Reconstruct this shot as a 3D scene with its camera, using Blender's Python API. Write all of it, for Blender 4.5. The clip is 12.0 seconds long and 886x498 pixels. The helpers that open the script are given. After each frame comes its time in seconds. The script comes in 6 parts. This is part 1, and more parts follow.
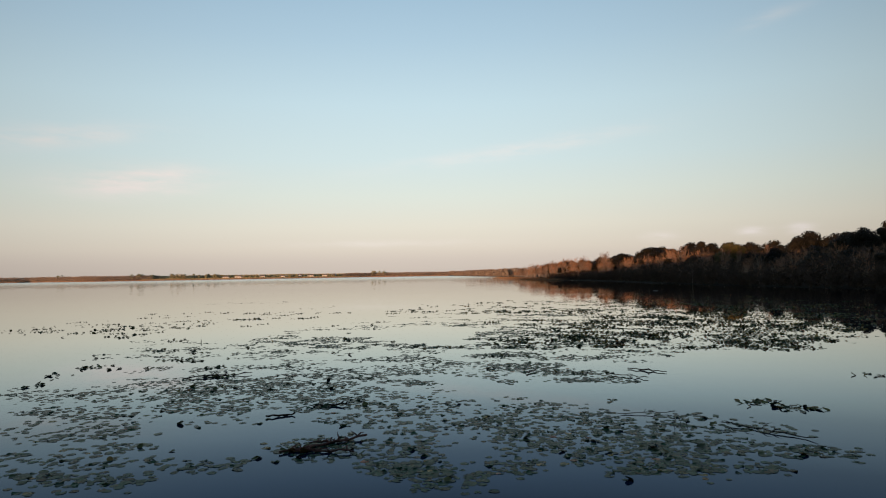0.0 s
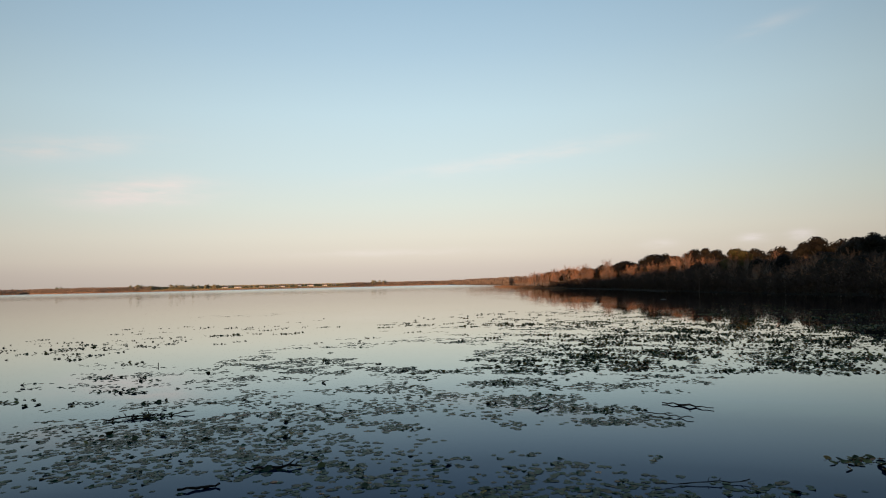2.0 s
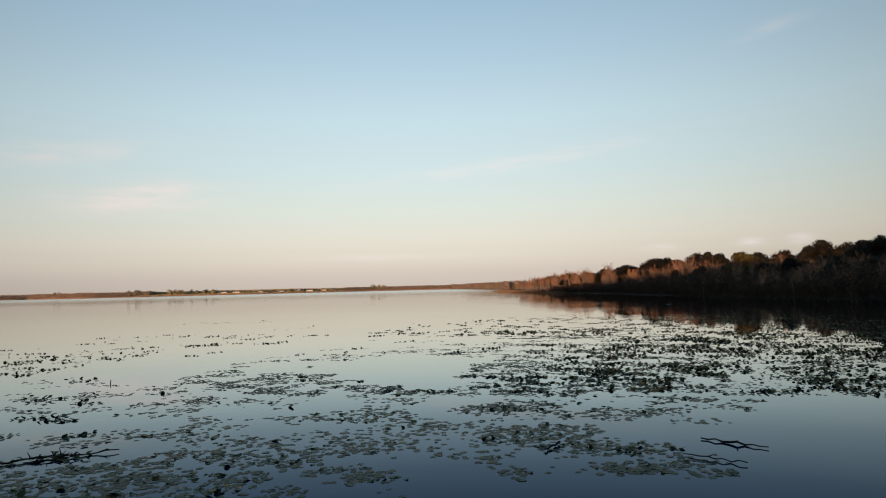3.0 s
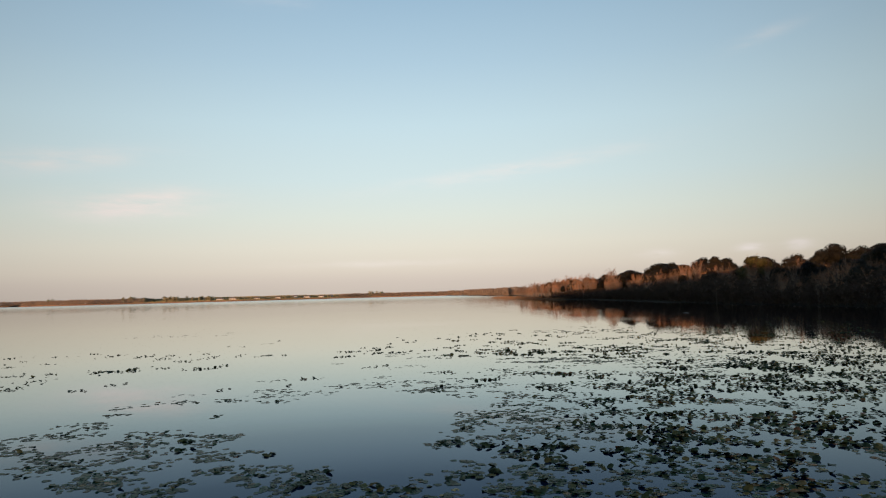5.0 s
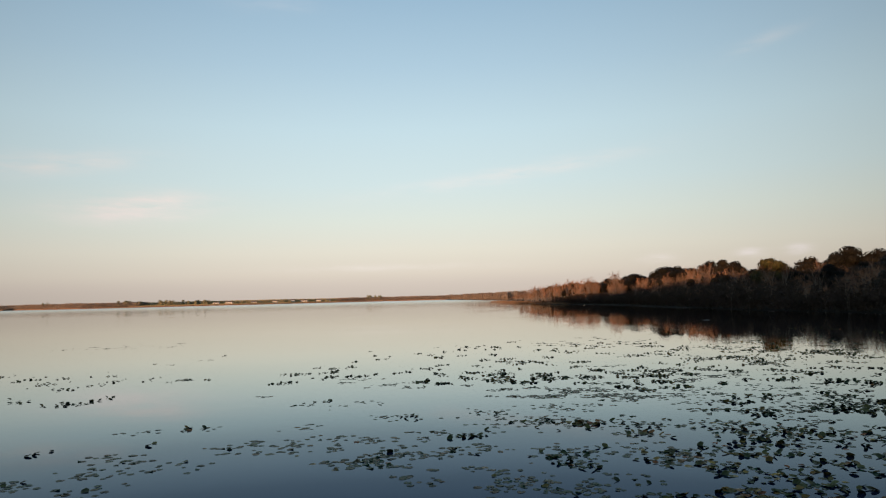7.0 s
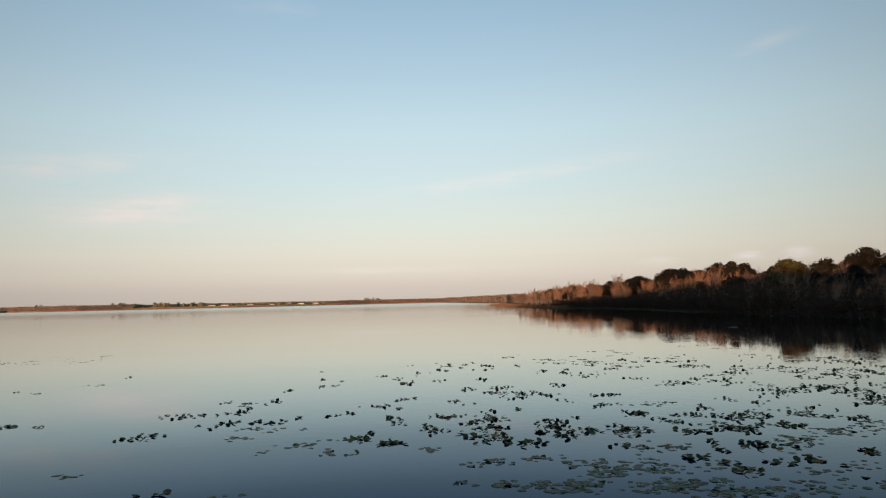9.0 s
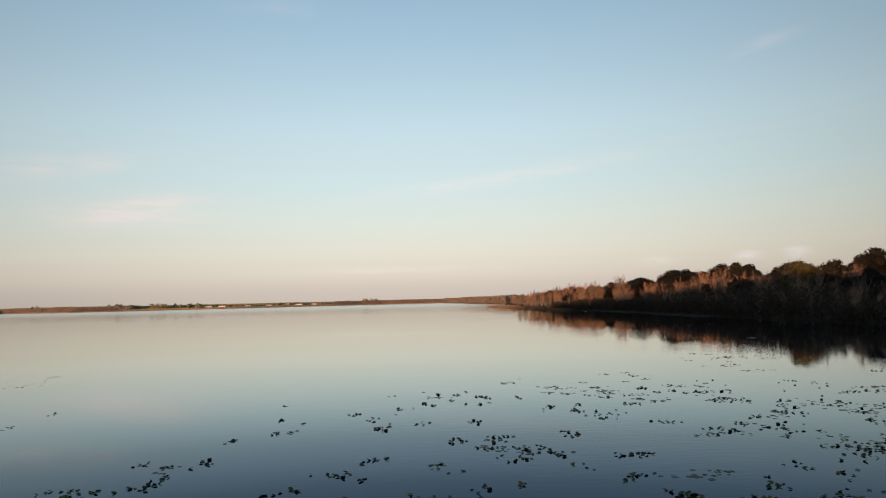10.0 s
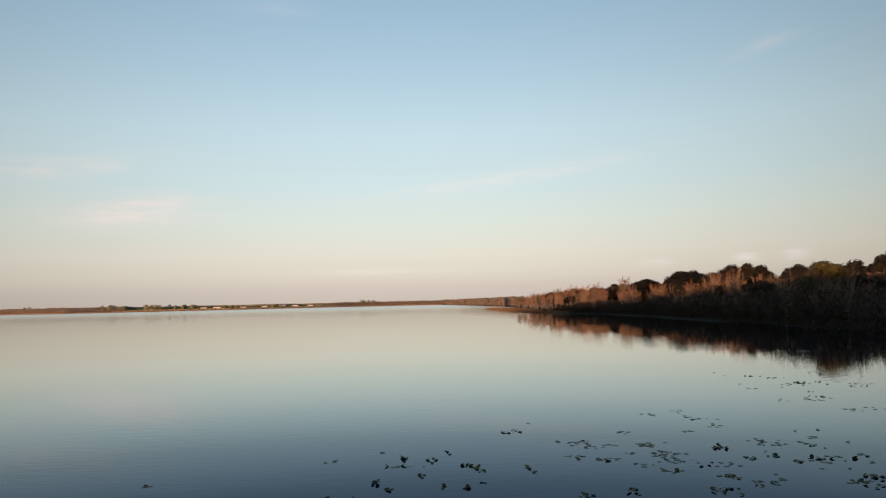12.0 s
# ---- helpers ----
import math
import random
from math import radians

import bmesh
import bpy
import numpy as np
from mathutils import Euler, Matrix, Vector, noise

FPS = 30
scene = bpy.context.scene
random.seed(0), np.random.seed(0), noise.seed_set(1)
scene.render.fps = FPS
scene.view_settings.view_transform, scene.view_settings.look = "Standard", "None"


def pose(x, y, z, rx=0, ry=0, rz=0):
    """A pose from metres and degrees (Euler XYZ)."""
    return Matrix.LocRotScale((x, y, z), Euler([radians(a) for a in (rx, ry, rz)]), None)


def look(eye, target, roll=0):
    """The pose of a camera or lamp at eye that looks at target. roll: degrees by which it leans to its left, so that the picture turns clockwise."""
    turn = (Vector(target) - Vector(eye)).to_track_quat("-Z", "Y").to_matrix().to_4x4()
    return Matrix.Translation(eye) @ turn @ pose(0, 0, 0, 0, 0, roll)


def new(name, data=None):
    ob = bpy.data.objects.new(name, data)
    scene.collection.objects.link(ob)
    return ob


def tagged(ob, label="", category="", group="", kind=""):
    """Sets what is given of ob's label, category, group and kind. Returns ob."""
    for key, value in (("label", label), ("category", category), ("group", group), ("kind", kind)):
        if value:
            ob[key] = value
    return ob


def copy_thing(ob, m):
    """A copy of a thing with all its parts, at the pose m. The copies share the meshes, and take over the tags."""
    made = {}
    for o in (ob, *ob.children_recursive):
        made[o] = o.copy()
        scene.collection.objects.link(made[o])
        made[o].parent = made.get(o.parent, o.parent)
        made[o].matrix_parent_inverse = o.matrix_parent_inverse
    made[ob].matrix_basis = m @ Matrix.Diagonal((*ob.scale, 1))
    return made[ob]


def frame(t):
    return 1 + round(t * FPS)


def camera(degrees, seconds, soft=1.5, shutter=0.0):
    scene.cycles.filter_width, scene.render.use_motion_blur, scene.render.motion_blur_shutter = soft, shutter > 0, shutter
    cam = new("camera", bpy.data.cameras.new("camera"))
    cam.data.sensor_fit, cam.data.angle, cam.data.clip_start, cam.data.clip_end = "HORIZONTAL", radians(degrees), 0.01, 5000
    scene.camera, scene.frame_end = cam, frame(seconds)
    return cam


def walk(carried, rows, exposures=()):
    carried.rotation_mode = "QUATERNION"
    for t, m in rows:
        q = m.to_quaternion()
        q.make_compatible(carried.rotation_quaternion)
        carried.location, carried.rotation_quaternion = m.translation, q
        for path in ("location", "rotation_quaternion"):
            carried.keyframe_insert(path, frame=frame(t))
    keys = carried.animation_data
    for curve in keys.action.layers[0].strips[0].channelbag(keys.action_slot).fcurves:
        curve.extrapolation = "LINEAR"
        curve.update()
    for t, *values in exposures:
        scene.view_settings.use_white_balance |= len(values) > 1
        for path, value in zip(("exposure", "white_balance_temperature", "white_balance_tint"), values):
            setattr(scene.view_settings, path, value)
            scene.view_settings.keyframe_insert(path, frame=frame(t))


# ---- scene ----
cam = camera(66.0, 12.0, soft=1.1)
PATH = [
    (0, (-1.308, 8.947, 3.762), (-1.287, 10.946, 3.835), -0.9),
    (0.5, (-1.248, 9.773, 3.799), (-1.226, 11.771, 3.878), -1.0),
    (1, (-1.154, 10.756, 3.824), (-1.133, 12.754, 3.909), -1.1),
    (1.5, (-1.041, 12.149, 3.846), (-1.021, 14.147, 3.937), -1.2),
    (2, (-0.872, 14.07, 3.869), (-0.852, 16.068, 3.968), -1.3),
    (2.5, (-0.722, 15.736, 3.885), (-0.701, 17.733, 3.99), -1.3),
    (3, (-0.456, 18.185, 3.911), (-0.435, 20.182, 4.023), -1.4),
    (5, (0.583, 29.612, 4.025), (0.608, 31.608, 4.155), -1.5),
    (5.5, (0.961, 32.172, 4.022), (0.986, 34.167, 4.155), -1.5),
    (6, (1.297, 35.104, 4.05), (1.323, 37.099, 4.187), -1.4),
    (6.5, (1.672, 38.247, 4.049), (1.698, 40.242, 4.188), -1.4),
    (7, (2.024, 41.235, 4.025), (2.05, 43.229, 4.167), -1.4),
    (8.8, (3.391, 52.965, 4.085), (3.424, 54.96, 4.225), -1.1),
    (9, (3.606, 53.772, 4.037), (3.634, 55.766, 4.187), -1.3),
    (9.5, (4.036, 57.636, 4.845), (4.065, 59.63, 4.994), -1.3),
    (10, (4.313, 60.261, 5.007), (4.344, 62.255, 5.157), -1.4),
    (10.5, (4.665, 63.754, 4.994), (4.698, 65.748, 5.145), -1.3),
    (11, (4.987, 67.249, 5.018), (5.021, 69.243, 5.172), -1.2),
    (11.5, (5.209, 70.075, 5.143), (5.243, 72.069, 5.297), -1.3),
    (12, (5.53, 73.397, 5.302), (5.565, 75.391, 5.456), -1.3),
]
walk(cam, [(t, look(eye, target, roll)) for t, eye, target, roll in PATH])

# ---- sky and sun: a low sun behind the camera ----
SUN_UP, SUN_TURN = 2.35, 35.0      # degrees above the horizon; the light goes towards +y and +x


def lin(r, g, b):
    """Linear colour from 8-bit screen values."""
    return tuple(((c / 255 + 0.055) / 1.055) ** 2.4 if c > 10 else c / 255 / 12.92 for c in (r, g, b))


world = bpy.data.worlds.new("sky")
scene.world = world
world.use_nodes = True
W = world.node_tree
W.nodes.clear()


def wn(kind, **props):
    n = W.nodes.new(kind)
    for key, value in props.items():
        if key == "operation":
            n.operation = value
        elif key == "blend":
            n.data_type, n.blend_type, n.clamp_result = "RGBA", value, False
    return n


def wmath(op, a, b=None, c=None):
    n = wn("ShaderNodeMath", operation=op)
    for i, v in enumerate((a, b, c)):
        if v is None:
            continue
        if isinstance(v, (int, float)):
            n.inputs[i].default_value = v
        else:
            W.links.new(v, n.inputs[i])
    return n.outputs[0]


coord = wn("ShaderNodeTexCoord")
split = wn("ShaderNodeSeparateXYZ")
W.links.new(coord.outputs["Generated"], split.inputs[0])
dx, dy, dz = split.outputs
elev = wmath("MULTIPLY", wmath("ARCSINE", dz), 180 / math.pi)
turn = wmath("MULTIPLY", wmath("ARCTAN2", dx, dy), 180 / math.pi)
ramp = wn("ShaderNodeValToRGB")
W.links.new(wmath("DIVIDE", wmath("MAXIMUM", elev, 0.0), 90.0), ramp.inputs[0])
STOPS = ((0, 194, 183, 173), (1.2, 202, 191, 181), (2.2, 213, 204, 191), (4.0, 219, 215, 202), (6.5, 213, 220, 212),
         (9.5, 202, 219, 221), (14, 190, 213, 222), (19, 169, 196, 213), (24, 150, 180, 202), (40, 104, 136, 170), (90, 72, 98, 138))
els = ramp.color_ramp.elements
while len(els) < len(STOPS):
    els.new(1.0)
for el, (deg, r, g, b) in zip(els, STOPS):
    el.position, el.color = deg / 90, (*lin(r, g, b), 1)


def cloud(turn0, elev0, wide, high, slope, level, before):
    """A faint soft cloud round a direction of the sky, broken up by noise, mixed over what is before it."""
    u = wmath("SUBTRACT", turn, turn0)
    v = wmath("SUBTRACT", wmath("SUBTRACT", elev, elev0), wmath("MULTIPLY", u, slope))
    q = wmath("ADD", wmath("POWER", wmath("ABSOLUTE", wmath("DIVIDE", u, wide)), 2.0), wmath("POWER", wmath("ABSOLUTE", wmath("DIVIDE", v, high)), 2.0))
    g = wmath("EXPONENT", wmath("MULTIPLY", q, -1.0))
    amount = wmath("MULTIPLY", wmath("MULTIPLY", g, wisps), level)
    mix = wn("ShaderNodeMix", blend="MIX")
    W.links.new(amount, mix.inputs[0])
    W.links.new(before, mix.inputs[6])
    mix.inputs[7].default_value = (*lin(232, 224, 219), 1)
    return mix.outputs[2]


flat = wn("ShaderNodeCombineXYZ")
W.links.new(wmath("MULTIPLY", turn, 0.16), flat.inputs[0])
W.links.new(wmath("MULTIPLY", elev, 0.75), flat.inputs[1])
wn_noise = wn("ShaderNodeTexNoise")
W.links.new(flat.outputs[0], wn_noise.inputs["Vector"])
wn_noise.inputs["Scale"].default_value, wn_noise.inputs["Detail"].default_value, wn_noise.inputs["Roughness"].default_value = 1.3, 5, 0.6
wisps = wmath("MULTIPLY", wmath("MAXIMUM", wmath("SUBTRACT", wn_noise.outputs[0], 0.3), 0.0), 2.6)
sky = ramp.outputs[0]
sky = cloud(-23.6, 7.4, 4.6, 1.0, 0.07, 1.7, sky)
sky = cloud(7.0, 10.2, 9.5, 0.6, 0.125, 0.65, sky)
sky = cloud(-29.5, 10.4, 6.0, 0.8, 0.12, 0.7, sky)
sky = cloud(26.8, 18.5, 2.4, 0.5, 0.22, 0.28, sky)
sky = cloud(-13.0, 23.5, 4.0, 0.7, 0.0, 0.12, sky)
sky = cloud(25.2, 2.95, 1.0, 0.3, 0.0, 2.0, sky)
sky = cloud(28.3, 3.0, 0.9, 0.34, 0.0, 2.0, sky)
sky = cloud(18.4, 2.7, 1.2, 0.3, 0.0, 1.4, sky)
sky = cloud(-4.0, 2.6, 8.0, 0.3, 0.0, 0.45, sky)
nishita = wn("ShaderNodeTexSky")
nishita.sky_type, nishita.sun_disc = "NISHITA", False
nishita.sun_elevation, nishita.sun_rotation = radians(SUN_UP), radians(180 + SUN_TURN)
base = wn("ShaderNodeBackground")
side = wmath("POWER", wmath("ABSOLUTE", wmath("DIVIDE", wmath("ADD", turn, 2.0), 33.0)), 2.0)
W.links.new(wmath("SUBTRACT", 1.08, wmath("MULTIPLY", wmath("MINIMUM", side, 1.5), 0.28)), base.inputs[1])      # dimmer towards both sides: lens falloff put into the sky
W.links.new(sky, base.inputs[0])
glow = wn("ShaderNodeBackground")
glow.inputs[1].default_value = 0.012
W.links.new(nishita.outputs[0], glow.inputs[0])
both = wn("ShaderNodeAddShader")
W.links.new(base.outputs[0], both.inputs[0])
W.links.new(glow.outputs[0], both.inputs[1])
W.links.new(both.outputs[0], wn("ShaderNodeOutputWorld").inputs[0])

sun = new("sun", bpy.data.lights.new("sun", "SUN"))
sun.data.energy, sun.data.angle, sun.data.color = 5.0, radians(0.6), (1.0, 0.54, 0.29)
a, e = radians(SUN_TURN), radians(SUN_UP)
sun.matrix_world = look((0, 0, 60), (math.sin(a) * math.cos(e), math.cos(a) * math.cos(e), 60 - math.sin(e)))


# ---- materials ----
class Mat:
    """A node material with a few short ways to wire it."""

    def __init__(self, name, rough=0.8, spec=0.25):
        self.m = bpy.data.materials.new(name)
        self.m.use_nodes = True
        self.t = self.m.node_tree
        self.b = self.t.nodes["Principled BSDF"]
        self.b.inputs["Roughness"].default_value = rough
        self.b.inputs["Specular IOR Level"].default_value = spec

    def node(self, kind):
        return self.t.nodes.new(kind)

    def link(self, a, b):
        self.t.links.new(a, b)

    def noise(self, scale, detail=3.0, coords="Object", stretch=(1, 1, 1)):
        n, m, c = self.node("ShaderNodeTexNoise"), self.node("ShaderNodeMapping"), self.node("ShaderNodeTexCoord")
        self.link(c.outputs[coords], m.inputs[0])
        m.inputs["Scale"].default_value = stretch
        self.link(m.outputs[0], n.inputs["Vector"])
        n.inputs["Scale"].default_value, n.inputs["Detail"].default_value = scale, detail
        return n.outputs[0]

    def ramp(self, value, *stops):
        r = self.node("ShaderNodeValToRGB")
        el = r.color_ramp.elements
        while len(el) < len(stops):
            el.new(1.0)
        for one, (p, c) in zip(el, stops):
            one.position, one.color = p, (*c, 1)
        self.link(value, r.inputs[0])
        return r.outputs[0]

    def mix(self, f, a, b, how="MIX"):
        n = self.node("ShaderNodeMix")
        n.data_type, n.blend_type = "RGBA", how
        for v, s in ((f, 0), (a, 6), (b, 7)):
            if isinstance(v, (int, float)):
                n.inputs[s].default_value = v
            elif isinstance(v, tuple):
                n.inputs[s].default_value = (*v, 1)
            else:
                self.link(v, n.inputs[s])
        return n.outputs[2]

    def color(self, c):
        self.link(c, self.b.inputs["Base Color"])
        return self

    def bump(self, value, strength, distance):
        n = self.node("ShaderNodeBump")
        n.inputs["Strength"].default_value, n.inputs["Distance"].default_value = strength, distance
        self.link(value, n.inputs["Height"])
        self.link(n.outputs[0], self.b.inputs["Normal"])
        return self


def water_material():
    """Still water: a near-black body under a mirror that strengthens towards grazing; ruffled far out by the evening breeze."""
    w = Mat("lake_water")
    w.t.nodes.remove(w.b)
    body, mirror, blend = w.node("ShaderNodeBsdfDiffuse"), w.node("ShaderNodeBsdfGlossy"), w.node("ShaderNodeMixShader")
    w.link(w.ramp(w.noise(0.02, 3), (0.3, (0.005, 0.012, 0.031)), (0.7, (0.007, 0.015, 0.037))), body.inputs["Color"])
    facing = w.node("ShaderNodeLayerWeight")
    facing.inputs["Blend"].default_value = 0.5
    grey = lambda v: (v, v, v)
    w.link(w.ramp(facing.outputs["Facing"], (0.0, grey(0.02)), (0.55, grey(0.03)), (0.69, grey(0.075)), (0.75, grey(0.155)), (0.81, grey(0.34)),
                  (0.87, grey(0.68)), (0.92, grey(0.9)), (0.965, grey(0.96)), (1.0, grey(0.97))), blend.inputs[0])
    # mirror tinted bluer when seen steeply: reflected sky colour painted into the gloss
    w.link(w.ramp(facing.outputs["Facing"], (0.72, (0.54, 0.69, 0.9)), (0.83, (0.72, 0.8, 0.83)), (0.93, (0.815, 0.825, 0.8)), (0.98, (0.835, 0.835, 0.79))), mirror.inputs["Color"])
    place_x, axes = w.node("ShaderNodeTexCoord"), w.node("ShaderNodeSeparateXYZ")
    w.link(place_x.outputs["Object"], axes.inputs[0])
    reach = w.node("ShaderNodeMapRange")
    w.link(axes.outputs[1], reach.inputs["Value"])
    for name, v in (("From Min", 220), ("From Max", 1050), ("To Min", 0.005), ("To Max", 0.24)):
        reach.inputs[name].default_value = v
    w.link(reach.outputs[0], mirror.inputs["Roughness"])
    long_swell = w.noise(0.5, 3, stretch=(0.35, 1.0, 1))
    ripple = w.noise(4.0, 2, stretch=(0.22, 1.0, 1))
    calm = w.ramp(w.noise(0.035, 2), (0.36, (0.12, 0.12, 0.12)), (0.6, (1, 1, 1)))
    n1, n2 = w.node("ShaderNodeBump"), w.node("ShaderNodeBump")
    n1.inputs["Strength"].default_value, n1.inputs["Distance"].default_value = 0.5, 0.0018
    w.link(long_swell, n1.inputs["Height"])
    rip = w.node("ShaderNodeMath")
    rip.operation = "MULTIPLY"
    open_water, shore_calm = w.node("ShaderNodeMapRange"), w.node("ShaderNodeMath")      # the pads still the water
    w.link(axes.outputs[1], open_water.inputs["Value"])
    for name, v in (("From Min", 62), ("From Max", 92), ("To Min", 0.06), ("To Max", 1.0)):
        open_water.inputs[name].default_value = v
    shore_calm.operation = "MULTIPLY"
    w.link(calm, shore_calm.inputs[0])
    w.link(open_water.outputs[0], shore_calm.inputs[1])
    w.link(ripple, rip.inputs[0])
    w.link(shore_calm.outputs[0], rip.inputs[1])
    n2.inputs["Strength"].default_value, n2.inputs["Distance"].default_value = 0.6, 0.006
    w.link(rip.outputs[0], n2.inputs["Height"])
    w.link(n1.outputs[0], n2.inputs["Normal"])
    w.link(n2.outputs[0], mirror.inputs["Normal"])
    w.link(n2.outputs[0], facing.inputs["Normal"])
    w.link(body.outputs[0], blend.inputs[1])
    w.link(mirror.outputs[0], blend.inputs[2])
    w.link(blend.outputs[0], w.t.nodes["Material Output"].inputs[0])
    return w.m


def leaf_material(name, stops, rough, by="Object Info", gloss=0.16, bumps=0.4):
    """A leaf's colour varies from leaf to leaf, with blotches and veins on each."""
    w = Mat(name, rough, gloss)
    n = w.node("ShaderNodeObjectInfo" if by == "Object Info" else "ShaderNodeNewGeometry")
    tone = w.ramp(n.outputs["Random" if by == "Object Info" else "Random Per Island"], *stops)
    blotch = w.ramp(w.noise(2.3, 4), (0.35, (0.55, 0.55, 0.5)), (0.7, (1.25, 1.2, 1.1)))
    w.color(w.mix(1.0, tone, blotch, "MULTIPLY"))
    w.bump(w.noise(9, 3), bumps, 0.03)
    return w.m


def bark_material(name, dark, light, scale=2.0):
    w = Mat(name, 0.85)
    w.color(w.mix(w.noise(0.7, 2), w.ramp(w.noise(scale, 5, stretch=(3, 3, 0.5)), (0.3, dark), (0.7, light)), tuple(c * 0.8 for c in light)))
    w.bump(w.noise(6, 4, stretch=(3, 3, 0.6)), 0.6, 0.03)
    return w.m


def island_material(name, stops, rough=0.8, vary=True):
    """For crowns: each twig or leaf clump has its own tone."""
    w = Mat(name, rough, 0.12)
    n, o = w.node("ShaderNodeNewGeometry"), w.node("ShaderNodeObjectInfo")
    tone = w.ramp(n.outputs["Random Per Island"], *stops)
    if not vary:
        w.color(tone)
        return w.m
    shift = w.ramp(o.outputs["Random"], (0.0, (0.45, 0.46, 0.47)), (0.5, (0.95, 0.9, 0.88)), (1.0, (1.45, 1.22, 1.02)))
    w.color(w.mix(1.0, tone, shift, "MULTIPLY"))
    return w.m


def ground_material():
    w = Mat("shore_ground", 1.0, 0.05)
    base_tone = w.ramp(w.noise(0.15, 5), (0.3, (0.022, 0.017, 0.012)), (0.55, (0.042, 0.032, 0.021)), (0.75, (0.028, 0.026, 0.013)))
    w.color(w.mix(w.noise(2.5, 4), base_tone, (0.045, 0.037, 0.026)))
    w.bump(w.noise(1.3, 5), 0.7, 0.15)
    return w.m


PAD_TONES = ((0.0, (0.012, 0.036, 0.022)), (0.25, (0.026, 0.068, 0.04)), (0.5, (0.038, 0.094, 0.052)), (0.7, (0.016, 0.044, 0.03)), (0.88, (0.055, 0.088, 0.04)), (0.97, (0.09, 0.07, 0.035)))
RAISED_TONES = ((0.0, (0.036, 0.058, 0.03)), (0.5, (0.08, 0.1, 0.042)), (0.8, (0.15, 0.15, 0.05)), (0.95, (0.23, 0.15, 0.045)))
BROWN_TONES = ((0.0, (0.08, 0.09, 0.03)), (0.3, (0.17, 0.145, 0.045)), (0.6, (0.29, 0.19, 0.055)), (0.82, (0.32, 0.11, 0.045)), (0.93, (0.44, 0.31, 0.09)))
WATER = water_material()
GROUND = ground_material()
PAD = leaf_material("lily_pad", PAD_TONES, 0.24, gloss=0.012, bumps=0.12)
RAISED_LEAF = leaf_material("raised_leaf", RAISED_TONES, 0.5, gloss=0.07)
BROWN_LEAF = leaf_material("dying_leaf", BROWN_TONES, 0.5)
PAD_FIELD = leaf_material("lily_pad_field", PAD_TONES, 0.24, "islands", gloss=0.012, bumps=0.12)
RAISED_FIELD = leaf_material("raised_leaf_field", RAISED_TONES, 0.5, "islands", gloss=0.07)
BROWN_FIELD = leaf_material("dying_leaf_field", BROWN_TONES, 0.5, "islands")
WET_WOOD = bark_material("wet_wood", (0.008, 0.006, 0.005), (0.028, 0.02, 0.014), 4)
RED_WOOD = bark_material("rotten_wood", (0.05, 0.024, 0.018), (0.17, 0.075, 0.05), 4)
PALE_BARK = bark_material("pale_bark", (0.12, 0.096, 0.075), (0.4, 0.32, 0.25))
OAK_BARK = bark_material("oak_bark", (0.04, 0.03, 0.022), (0.1, 0.08, 0.06))
TWIGS = island_material("bare_twigs", ((0.0, (0.1, 0.055, 0.034)), (0.5, (0.25, 0.14, 0.084)), (1.0, (0.46, 0.265, 0.16))))
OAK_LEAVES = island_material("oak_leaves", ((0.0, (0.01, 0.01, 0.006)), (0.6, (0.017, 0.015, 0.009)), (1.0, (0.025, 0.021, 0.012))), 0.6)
SPRING_LEAVES = island_material("young_leaves", ((0.0, (0.03, 0.034, 0.013)), (0.6, (0.055, 0.055, 0.02)), (1.0, (0.085, 0.07, 0.026))), 0.6)
SCRUB = island_material("scrub", ((0.0, (0.05, 0.034, 0.024)), (0.5, (0.064, 0.044, 0.031)), (1.0, (0.09, 0.062, 0.042))), vary=False)
# far crowns paler and greyer than near ones: distance haze put into their tones
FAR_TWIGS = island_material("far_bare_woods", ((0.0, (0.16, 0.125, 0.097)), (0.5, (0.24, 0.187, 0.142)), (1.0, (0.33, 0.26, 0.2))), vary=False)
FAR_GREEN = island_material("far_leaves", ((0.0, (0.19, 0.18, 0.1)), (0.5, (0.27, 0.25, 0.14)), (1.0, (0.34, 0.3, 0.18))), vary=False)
FAR_GRASS = island_material("far_grass", ((0.0, (0.26, 0.23, 0.11)), (0.5, (0.33, 0.29, 0.15)), (1.0, (0.42, 0.34, 0.19))), vary=False)
FAR_REED = island_material("far_reed", ((0.0, (0.24, 0.15, 0.1)), (0.5, (0.32, 0.2, 0.13)), (1.0, (0.4, 0.26, 0.17))), vary=False)
DRY_REED = island_material("dry_reed", ((0.0, (0.15, 0.088, 0.048)), (1.0, (0.32, 0.19, 0.105))), vary=False)


def wall_material(name, tone):
    w = Mat(name, 0.7)
    w.color(w.ramp(w.noise(1.2, 4), (0.3, tuple(c * 0.88 for c in tone)), (0.7, tone)))
    return w.m


PALE_WOOD = wall_material("bleached_wood", (0.3, 0.29, 0.275))
WHITE_WALL = wall_material("white_wall", (0.78, 0.76, 0.72))
ROOF = wall_material("shingle_roof", (0.2, 0.16, 0.14))
GLASS = wall_material("dark_window", (0.03, 0.035, 0.04))


# ---- mesh helpers ----
def mesh_of(name, verts, faces, material, smooth=False):
    me = bpy.data.meshes.new(name)
    me.from_pydata([tuple(v) for v in verts], [], faces)
    me.materials.append(material)
    if smooth:
        me.shade_smooth()
    return me


def part(name, me, parent, label=""):
    ob = new(name, me)
    ob.parent = parent
    return tagged(ob, label)


